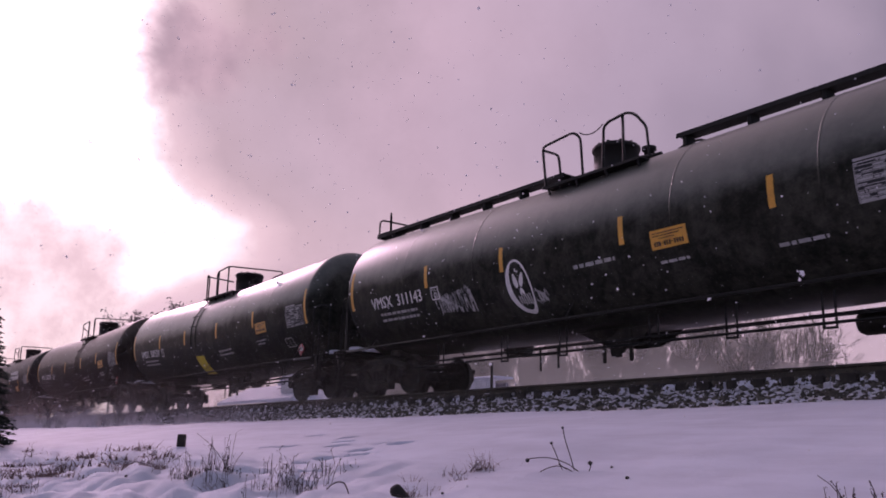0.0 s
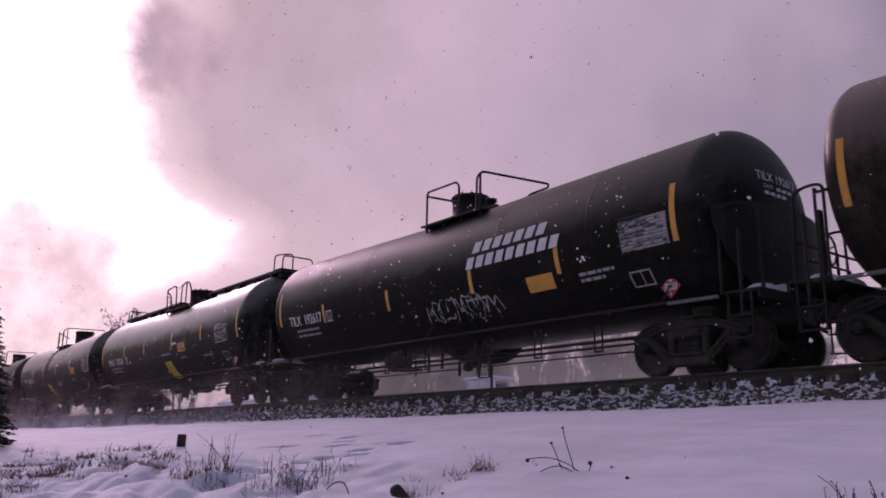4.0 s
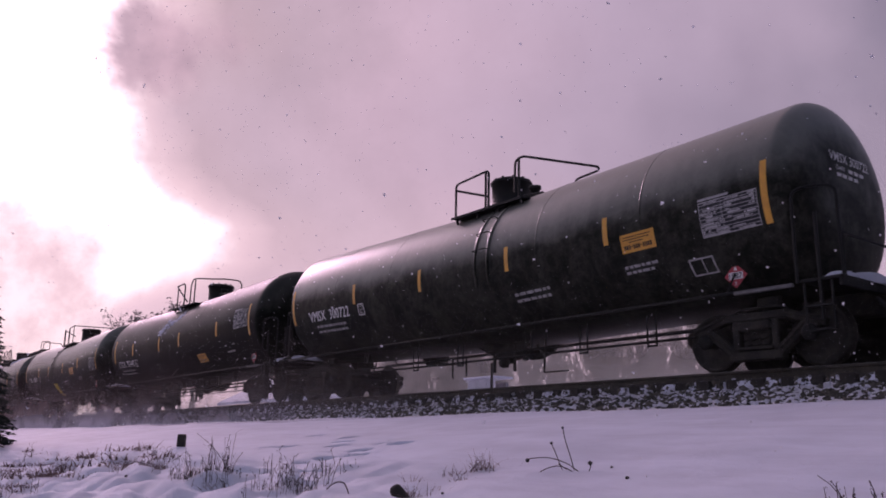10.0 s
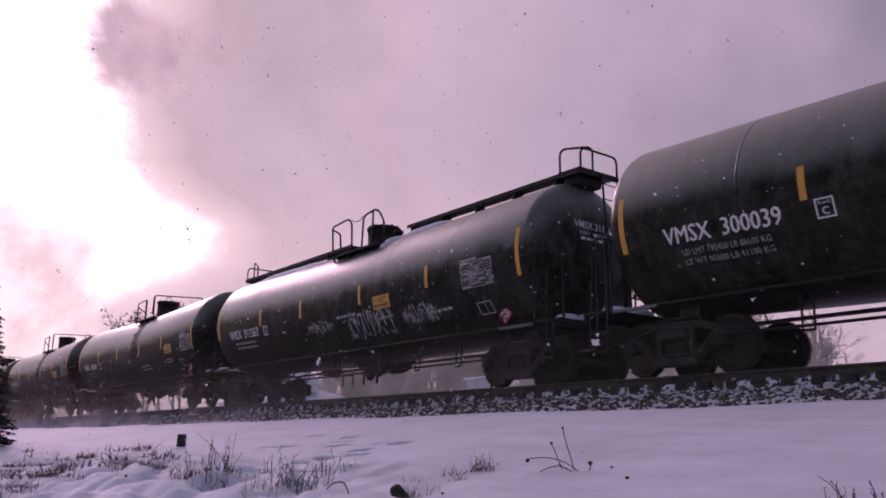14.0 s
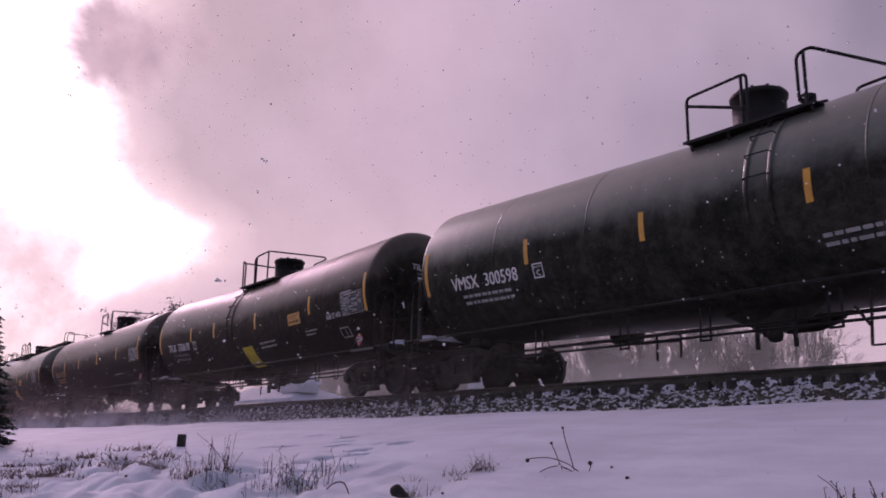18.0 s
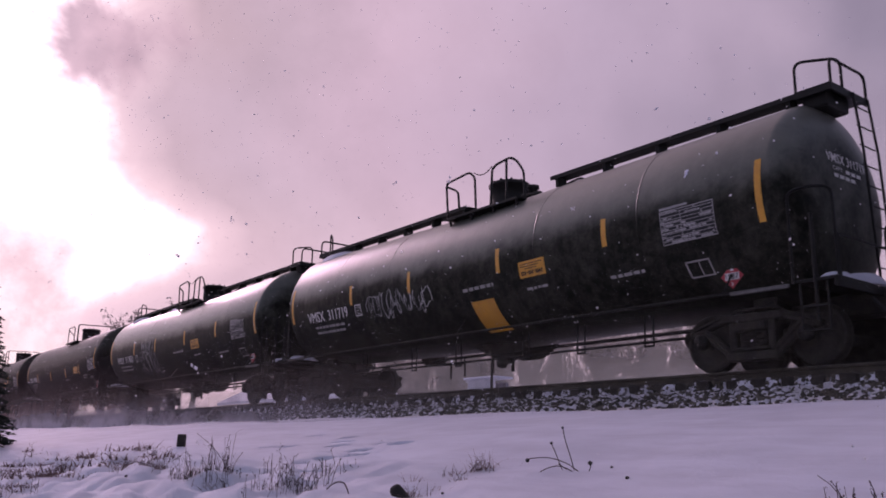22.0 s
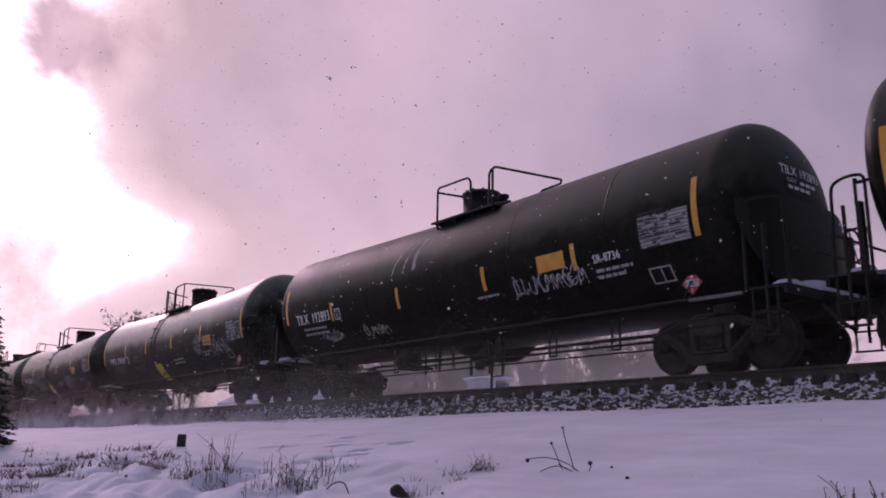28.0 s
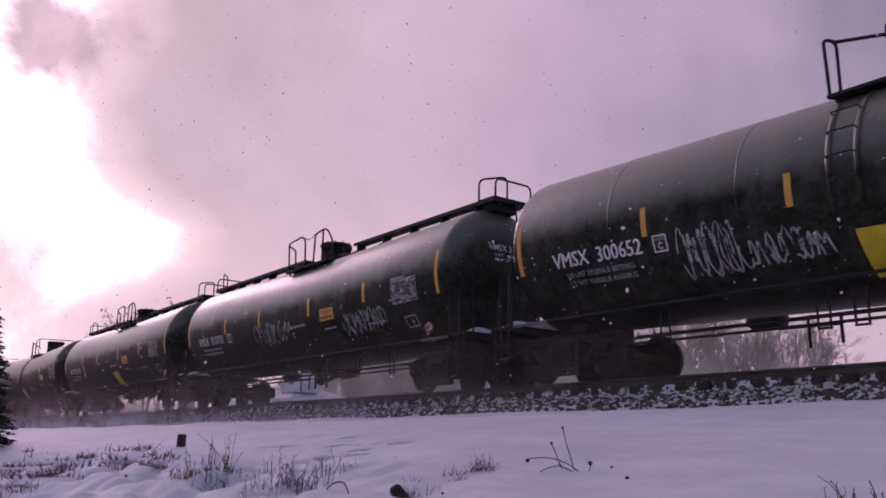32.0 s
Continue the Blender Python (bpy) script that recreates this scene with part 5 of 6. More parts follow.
def ballast():
    rnd = random.Random(11)
    v, f = [], []

    def stone(x, y, z, s):
        k = len(v)
        rot = Euler((rnd.uniform(0, 6), rnd.uniform(0, 6), rnd.uniform(0, 6))).to_matrix()
        for i in (-1, 1):
            for j in (-1, 1):
                for l in (-1, 1):
                    p = rot @ Vector((i * s * rnd.uniform(0.45, 1.0), j * s * rnd.uniform(0.4, 0.9), l * s * rnd.uniform(0.35, 0.8)))
                    v.append((x + p.x, y + p.y, z + p.z))
        f.extend(tuple(k + i for i in q) for q in ((0, 1, 3, 2), (4, 6, 7, 5), (0, 4, 5, 1), (2, 3, 7, 6), (0, 2, 6, 4), (1, 5, 7, 3)))
    for x0, x1, dens in ((-17, 3, 520), (-32, -17, 350), (-60, -32, 150), (-110, -60, 50)):
        for _ in range(int((x1 - x0) * dens)):
            x, y = rnd.uniform(x0, x1), -1.0 - 2.1 * rnd.random()
            if y > -1.62 and abs((TIE_X - x + TIE_STEP / 2) % TIE_STEP - TIE_STEP / 2) < (0.15 if y > -1.36 else 0.10):
                continue
            if y > -1.45 and rnd.random() < 0.35:
                continue
            clump = noise.noise(Vector((x * 3.3, y * 4.0, 5.0)))
            if clump < -0.42 or (y < -2.75 and clump < 0.1):
                continue
            t = max(0.0, min(1.0, (-y - 1.38) / 1.7))
            z = -0.315 - 0.425 * t if y < -1.38 else -0.205 - 0.9 * max(0.0, -1.30 - y)
            stone(x, y, z + rnd.uniform(-0.02, 0.015), rnd.uniform(0.024, 0.052))
    # stones that show through the snow between the tie ends
    for k in range(130):
        for _ in range(22):
            x, y = TIE_X - TIE_STEP * (k + rnd.uniform(0.26, 0.74)), rnd.uniform(-1.49, -1.34)
            stone(x, y, -0.215 - 1.7 * max(0.0, -1.385 - y) + rnd.uniform(-0.035, 0.01), rnd.uniform(0.02, 0.042))
    for _ in range(1500):
        x, y = rnd.uniform(-30, 2), rnd.choice((rnd.uniform(-0.6, 0.6), rnd.uniform(1.0, 1.8)))
        stone(x, y, -0.215, rnd.uniform(0.03, 0.055))
    sp = Shape()
    sp._add(v, f)
    tagged(part("ballast_stones", sp, M_STONE, TRACK, "grey broken stone between patches of snow"), kind="stuff")


# ---- weeds and small things on the snow ----
def stem(sp, base, height, lean, rnd, r=0.0035, head=0.0):
    """One dry stalk that leans and bends."""
    a = rnd.uniform(0, 6.28)
    dx, dy = math.cos(a) * lean, math.sin(a) * lean
    pts = [(base[0] + dx * height * t * t, base[1] + dy * height * t * t, base[2] - 0.03 + height * t) for t in (0, 0.35, 0.7, 1.0)]
    sp.tube(pts, r, 4)
    if head:
        sp.lathe([(0.002, -head), (head * 0.8, -head * 0.3), (head * 0.9, head * 0.4), (0.002, head)], 6, Matrix.Translation(pts[-1]))
    return pts


def weed(x, y, height, count, seed, spread=0.12, lean=0.3, twigs=True, heads=0.12, head=0.007):
    """Dead stalks, each a part with its side twigs."""
    rnd, w = random.Random(seed), new("weed")
    feet = [(x + rnd.gauss(0, spread), y + rnd.gauss(0, spread)) for _ in range(max(2, count // 4))]
    for _ in range(count):
        root = Shape()
        fx, fy = rnd.choice(feet)
        for n in range(1):
            bx, by = fx + rnd.gauss(0, 0.03), fy + rnd.gauss(0, 0.03)
            h = height * min(1.25, 0.22 + rnd.expovariate(2.6)) * (1.0 if n == 0 else 0.7)
            pts = stem(root, (bx, by, ground_z(bx, by)), h, rnd.uniform(0.05, lean) * rnd.choice((0.3, 1, 1.6)), rnd, rnd.uniform(0.0013, 0.0027), head if rnd.random() < heads else 0)
            if twigs:
                for _ in range(rnd.randint(1, 5)):
                    p = Vector(pts[1]).lerp(Vector(pts[3]), rnd.uniform(-0.4, 1.0))
                    q = p + Vector((rnd.uniform(-1, 1), rnd.uniform(-1, 1), rnd.uniform(-0.3, 0.9))) * h * rnd.uniform(0.06, 0.30)
                    root.tube([p, (p + q) / 2 + Vector((0, 0, rnd.uniform(-0.01, 0.015))), q], rnd.uniform(0.0011, 0.0019), 3)
        part("stalk", root, M_STEM, w)
    return tagged(w, "dry brown dead weed stalks standing in snow", "weed", "dead weeds in the snow", "thing")


def grass_tuft(x, y, height, count, seed, spread=0.05, wide=0.0035):
    rnd, sp = random.Random(seed), Shape()
    z = ground_z(x, y) - 0.02
    for _ in range(count):
        a, l, h = rnd.uniform(0, 6.28), rnd.uniform(0.35, 1.8), height * rnd.uniform(0.5, 1.0)
        bx, by = x + rnd.gauss(0, spread), y + rnd.gauss(0, spread)
        v = []
        for t in (0, 0.4, 0.75, 1.0):
            cx, cy, cz = bx + math.cos(a) * l * h * t * 0.9, by + math.sin(a) * l * h * t * 0.9, z + h * t * (1 - 0.45 * l * t)
            wd = wide * (1.05 - t)
            v += [(cx - math.sin(a) * wd, cy + math.cos(a) * wd, cz), (cx + math.sin(a) * wd, cy - math.cos(a) * wd, cz)]
        sp._add(v, [(2 * i, 2 * i + 1, 2 * i + 3, 2 * i + 2) for i in range(3)])
    g = new("grass_tuft")
    part("blade_clump", sp, M_STRAW, g)["kind"] = "stuff"
    return tagged(g, "tuft of dry straw-brown grass in the snow", "grass", "grass tufts in the snow", "thing")


M_STRAW = surface("dry_straw", (0.22, 0.14, 0.125), 0.85, dark=(0.095, 0.06, 0.056), scale=15)


def foreground():
    for i, (x, y, h, c) in enumerate(((-8.77, -9.12, 0.30, 9), (-8.48, -9.14, 0.34, 12), (-8.42, -9.06, 0.42, 12), (-8.23, -9.05, 0.40, 12), (-8.25, -8.95, 0.46, 9), (-8.32, -8.85, 0.36, 8),
                                      (-6.80, -9.17, 0.30, 9), (-8.39, -8.35, 0.26, 7), (-6.83, -8.92, 0.34, 9), (-6.84, -8.83, 0.32, 8), (-7.34, -8.62, 0.28, 7), (-6.86, -8.72, 0.24, 6),
                                      (-7.22, -8.27, 0.18, 5), (-7.37, -8.37, 0.22, 6), (-10.32, -10.37, 0.36, 3))):
        weed(x, y, h * 0.74, c + 16, i, 0.13, 0.5)
    for i, (x, y, h, c) in enumerate(((-18.07, -8.54, 0.30, 7), (-14.10, -8.44, 0.24, 9), (-11.58, -8.68, 0.27, 14), (-12.38, -8.54, 0.26, 12), (-12.31, -8.33, 0.30, 10), (-10.70, -9.02, 0.18, 12),
                                      (-11.70, -9.14, 0.18, 12), (-11.26, -8.49, 0.24, 9), (-16.5, -9.0, 0.3, 8), (-15.0, -8.9, 0.22, 8), (-17.0, -9.6, 0.3, 8))):
        weed(x, y, h * 0.66, c + 14, 40 + i, 0.22, 0.7)
    for i, (x, y, s, h) in enumerate(((-13.16, -9.07, 0.30, 0.15), (-12.58, -8.67, 0.14, 0.14), (-11.57, -8.68, 0.20, 0.20), (-11.75, -8.75, 0.14, 0.20), (-11.41, -9.26, 0.15, 0.15), (-10.96, -8.57, 0.12, 0.14), (-14.84, -9.54, 0.25, 0.18),
                                      (-12.22, -9.57, 0.30, 0.10), (-11.64, -9.96, 0.30, 0.10), (-11.32, -10.33, 0.2, 0.10), (-12.9, -9.3, 0.25, 0.12), (-14.0, -9.2, 0.3, 0.12))):
        grass_tuft(x, y, h, int(520 * s) + 40, 70 + i, s * 0.8, 0.005)
    for i, (x, y, h, n, s) in enumerate(((-5.86, -7.60, 0.30, 46, 0.05), (-5.74, -7.58, 0.24, 24, 0.10), (-5.92, -7.80, 0.16, 30, 0.06), (-5.42, -8.66, 0.20, 60, 0.06), (-5.71, -7.90, 0.12, 26, 0.05), (-5.92, -8.22, 0.14, 14, 0.05), (-5.5, -8.35, 0.16, 10, 0.05),
                                         (-8.06, -9.1, 0.20, 30, 0.12), (-8.4, -9.1, 0.2, 34, 0.14), (-8.7, -9.12, 0.18, 26, 0.1), (-6.9, -8.85, 0.18, 20, 0.08))):
        grass_tuft(x, y, h, n, 90 + i, s)
    for i, (x, y) in enumerate(((-15.47, -9.51), (-20.43, -8.21), (-13.09, -9.30), (-13.89, -8.95), (-14.40, -8.66), (-14.93, -8.39), (-15.42, -8.03), (-12.28, -9.0), (-13.11, -8.56), (-12.85, -8.42),
                                (-14.31, -7.90), (-14.63, -7.63), (-12.90, -8.11), (-11.82, -8.26), (-12.75, -9.90), (-11.65, -10.24), (-12.32, -9.72), (-12.68, -9.53))):
        grass_tuft(x, y, 0.15 + 0.05 * (i % 3), 34, 200 + i, 0.10 + 0.04 * (i % 4), 0.011)
    # stump under the clump, with its dark cut face
    z = ground_z(-5.40, -8.73)
    sp = Shape()
    sp.lathe([(0.07, -0.10), (0.06, 0.0), (0.054, 0.045), (0.046, 0.085), (0.03, 0.105), (0.01, 0.10)], 9, Matrix.Translation((-5.40, -8.74, z)) @ pose(0, 0, 0, 20, -28, 0))
    tagged(part("tree_stump", sp, M_TIE), "small dark broken stump among grass", "stump", kind="thing")
    # short square post with a snow cap line
    z = ground_z(-13.75, -7.36)
    post = new("marker_post")
    sp = Shape()
    sp.box(-13.75, -7.36, z + 0.06, 0.115, 0.115, 0.32, 0.012, pose(0, 0, 0, 2, 2, 48))
    part("post", sp, M_TIE, post)
    sp = Shape()
    sp.lathe([(0.20, -0.03), (0.16, 0.015), (0.09, 0.03), (0.02, 0.03)], 12, Matrix.Translation((-13.75, -7.36, z - 0.01)))
    part("snow_collar", sp, M_SNOW, post)
    tagged(post, "short dark square wooden post in the snow", "post", kind="thing")
    # tall seed stalks with round heads
    for i, (x, y, rise, head) in enumerate(((-4.86, -7.44, [(0.0, 0.0), (-0.03, 0.12), (-0.07, 0.24), (-0.09, 0.345)], 0.011), (-4.98, -7.45, [(0, 0), (-0.04, 0.1), (-0.09, 0.22)], 0.013),
                                            (-4.80, -7.44, [(0, 0), (-0.1, 0.07), (-0.25, 0.115), (-0.40, 0.10), (-0.42, 0.085)], 0.017), (-4.84, -7.46, [(0, 0), (-0.12, 0.06), (-0.25, 0.02), (-0.34, -0.05)], 0.013),
                                            (-4.73, -7.42, [(0, 0), (0.02, 0.04), (0.015, 0.07)], 0.019), (-4.95, -7.42, [(0, 0), (-0.04, 0.03), (-0.07, 0.05)], 0.008))):
        z = ground_z(x, y)
        s = new("seed_stalk")
        sp = Shape()
        pts = bend([(x + a * 0.79, y + a * 0.61, z - 0.01 + b) for a, b in rise], 0.06, 3)
        sp.tube(pts, 0.0042, 5)
        part("stem", sp, M_STEM, s)
        sp = Shape()
        sp.lathe([(0.002, -head), (head * 0.9, -head * 0.4), (head, head * 0.3), (0.003, head)], 8, Matrix.Translation(pts[-1]))
        part("seed_head", sp, M_TIE, s, "dark round seed head")
        tagged(s, "dry seed stalk with a dark head above snow", "weed", "dead weeds in the snow", "thing")
    for i, (x, y) in enumerate(((-2.39, -8.00), (-2.36, -7.94), (-2.22, -7.91), (-2.45, -8.06))):
        weed(x, y, 0.125 - 0.015 * i, 6, 140 + i, 0.025, 0.7, True, 0.4, 0.006)
    for i, (x, y, r) in enumerate(((-4.20, -7.58, 0.016), (-4.63, -7.26, 0.012), (-6.3, -9.0, 0.012), (-5.2, -8.5, 0.012), (-10.5, -9.2, 0.02))):
        sp = Shape()
        z = ground_z(x, y)
        sp.lathe([(0.003, -r), (r, -r * 0.2), (r * 0.8, r * 0.5), (0.003, r * 0.8)], 7, Matrix.Translation((x, y, z + r * 0.5)))
        tagged(part("clod", sp, M_TIE), "small dark clod lying on the snow", "clod", "clods on the snow", "thing")
    # bowed twig
    sp = Shape()
    z = ground_z(-6.2, -8.8)
    sp.tube(bend([(-6.43, -8.83, z), (-6.3, -8.8, z + 0.10), (-6.12, -8.8, z + 0.11), (-6.01, -8.81, z - 0.02)], 0.08, 4), 0.006, 5)
    tagged(part("bowed_twig", sp, M_STEM), "bowed dry twig arched over the snow", "twig", kind="thing")


# ---- trees ----
def bare_tree_shapes(seed, height, fork=0.35):
    rnd, wood, twigs = random.Random(seed), Shape(), Shape()

    def grow(p, d, length, r, depth):
        mid = p + d * length * 0.5 + Vector((rnd.gauss(0, 1), rnd.gauss(0, 1), 0)) * length * 0.05
        q = p + d * length
        (wood if depth > 1 else twigs).tube([p, mid, q], max(r * 0.85, 0.015), 5 if depth > 2 else 3)
        if depth == 0:
            return
        for k in range(rnd.choice((2, 3)) if depth < 4 else 3):
            a, tilt = rnd.uniform(0, 6.28), rnd.uniform(0.25, 0.75)
            side = d.orthogonal().normalized()
            side.rotate(Matrix.Rotation(a, 3, d))
            nd = (d * math.cos(tilt) + side * math.sin(tilt) + Vector((0, 0, 0.18))).normalized()
            grow(q if k else p + d * length * rnd.uniform(0.55, 0.9), nd, length * rnd.uniform(0.55, 0.8), r * 0.6, depth - 1)
    grow(Vector((0, 0, -0.3)), Vector((rnd.gauss(0, 0.04), rnd.gauss(0, 0.04), 1)).normalized(), height * fork, height * 0.014, 5)
    return wood, twigs


def make_bare(seed, height, fork):
    a, b = bare_tree_shapes(seed, height, fork)
    t = new("bare_tree")
    part("trunk", a, M_BARK, t)
    part("crown", b, M_BARK, t)
    return tagged(t, "leafless grey winter tree standing in a snowy wood", "tree", "bare trees behind the track", "thing")


def evergreen_shapes(seed, height, radius, tiers, per, scale):
    rnd, trunk, crown = random.Random(seed), Shape(), Shape()
    trunk.rod((0, 0, -0.4), (0, 0, height * 0.98), height * 0.018, 8, 0.02)
    for i in range(tiers):
        t = (i + 0.5) / tiers
        z, rr = height * (0.06 + 0.92 * t), radius * (1 - t) ** 0.8 + 0.08
        for k in range(per):
            a = 2 * math.pi * (k + rnd.random()) / per
            ln = rr * rnd.uniform(0.65, 1.1)
            d = Vector((math.cos(a), math.sin(a), -0.22 + rnd.gauss(0, 0.16)))
            p0 = Vector((0, 0, z + rnd.gauss(0, height * 0.35 / tiers)))
            trunk.tube([p0, p0 + d * ln * 0.9], 0.012 * scale, 3)
            n = max(4, int(ln * 9 / scale))
            for j in range(n):
                s = (j + rnd.random()) / n
                c = p0 + d * ln * (0.2 + 0.8 * s)
                for sd in (-1, 1):
                    w = Vector((-math.sin(a) * sd, math.cos(a) * sd, rnd.uniform(-0.9, 0.6))) * 0.20 * scale * (1.15 - s * 0.6)
                    f0 = d * 0.16 * scale
                    dz = Vector((0, 0, rnd.uniform(-0.06, 0.03) * scale))
                    crown._add([c - f0 * 0.3, c + w + f0 * 0.6 + dz, c + w * 0.75 + f0 * 1.6 + dz, c + f0 * 0.9], [(0, 1, 2, 3)])
    return trunk, crown


M_NEEDLE = surface("dark_needles", (0.035, 0.05, 0.035), 0.8, dark=(0.015, 0.022, 0.016), scale=3)


# pale needles: distance haze put into the pines' colour
M_HAZED_NEEDLE = surface("hazed_needles", (0.27, 0.235, 0.225), 0.85, dark=(0.16, 0.14, 0.13), scale=3)


def trees():
    protos = [make_bare(3, 9.5, 0.34), make_bare(8, 8.0, 0.30), make_bare(15, 10.0, 0.38), make_bare(21, 7.0, 0.26)]
    rnd = random.Random(5)
    n = 0
    for k in range(270):
        u = k / 269
        y = 60 + rnd.uniform(-5, 17)
        x = -0.515 * (y + 12.46) - 1.5 - 95 * u + rnd.uniform(-1.5, 1.5) * min(1.0, u * 30)
        src = protos[k % 4]
        m = pose(x, y, 0.0, 0, 0, rnd.uniform(0, 360)) @ Matrix.Scale(rnd.uniform(1.15, 1.6) * (0.7 + 0.3 * min(1.0, u * 14)), 4)
        if n < 4:
            src.matrix_basis = m
        else:
            src.scale = (1, 1, 1)
            copy_thing(src, m)
        n += 1
    # brush below the wood
    sp = Shape()
    for _ in range(14000):
        y = rnd.uniform(58, 80)
        x = -0.515 * (y + 12.46) - 110 * rnd.random()
        h = rnd.uniform(2.4, 6.2) + 2.5 * noise.noise(Vector((x * 0.12, 0, 4.0)))
        sp.tube([(x, y, -0.2), (x + rnd.gauss(0, 0.3), y, h * 0.6), (x + rnd.gauss(0, 0.7), y, h)], 0.02, 3)
        for _ in range(3):
            z0 = h * rnd.uniform(0.3, 0.9)
            sp.tube([(x, y, z0), (x + rnd.gauss(0, 0.9), y, z0 + rnd.uniform(0.3, 1.2))], 0.012, 3)
    tagged(part("brushwood", sp, M_BARK), "tangle of leafless brush between the trees", "brush", kind="stuff")
    # tall pines beyond the train's tail
    for i, (x, y, h) in enumerate(((-118, 32, 18.2), (-124, 33, 18.6), (-131, 34, 18.8), (-137, 34, 19.4), (-144, 35, 20.4), (-151, 36, 20.5), (-163, 35, 19.4), (-170, 36, 19.0), (-113, 31, 16.0))):
        a, b = bare_tree_shapes(60 + i, h * 0.92, 0.40)
        t = new("pine_tree")
        part("trunk", a, M_BARK, t)
        rr = random.Random(i)
        for _ in range(230):
            c = Vector(rr.choice(b.v))
            for _ in range(7):
                p = c + Vector((rr.gauss(0, 0.45), rr.gauss(0, 0.45), rr.gauss(0, 0.28)))
                q = Vector((rr.uniform(-1, 1), rr.uniform(-1, 1), rr.uniform(-0.4, 0.6))) * 0.45
                s = Vector((rr.uniform(-1, 1), rr.uniform(-1, 1), rr.uniform(-1, 1))) * 0.22
                b._add([p, p + q + s, p + q * 1.2 - s], [(0, 1, 2)])
        part("crown", b, M_HAZED_NEEDLE, t)
        t.matrix_basis = pose(x, y, -0.3, 0, 0, 40 * i)
        tagged(t, "tall ragged pine against the bright sky", "tree", "pines beyond the track", "thing")
    # spruce whose boughs reach in beside the track
    t = new("spruce_tree")
    a, b = evergreen_shapes(2, 6.6, 1.74, 64, 44, 0.36)
    part("trunk", a, M_BARK, t)
    part("crown", b, M_NEEDLE, t)
    t.matrix_basis = pose(-24.85, -9.52, ground_z(-24.85, -9.52))
    tagged(t, "dark green spruce standing in snow beside the line", "tree", kind="thing")
    # unseen conifers added behind the viewer as a dark belt for the tanks' reflections
    sp, rnd = Shape(), random.Random(9)
    for k in range(150):
        x, y, h = -230 + 2.6 * k + rnd.uniform(-1, 1), -70 - rnd.uniform(0, 14), rnd.uniform(6, 9)
        z0 = -2.6
        sp.rod((x, y, z0), (x, y, z0 + h), 0.18, 5, 0.03)
        for i in range(6):
            t0 = i / 6
            r1 = (1 - t0) * h * 0.20 + 0.3
            zz = z0 + h * (0.08 + 0.86 * t0)
            prof = [(0.05, zz + h * 0.24)] + [(r1, zz)] + [(0.05, zz + 0.1)]
            sp.lathe(list(reversed(prof)), 9, Matrix.Translation((x, y, 0)) @ pose(0, 0, 0, rnd.uniform(-4, 4), rnd.uniform(-4, 4), rnd.uniform(0, 40)), False)
    tagged(part("conifer_wood", sp, M_NEEDLE), "unseen dark conifers added behind the viewer for reflections", "woods", kind="stuff")


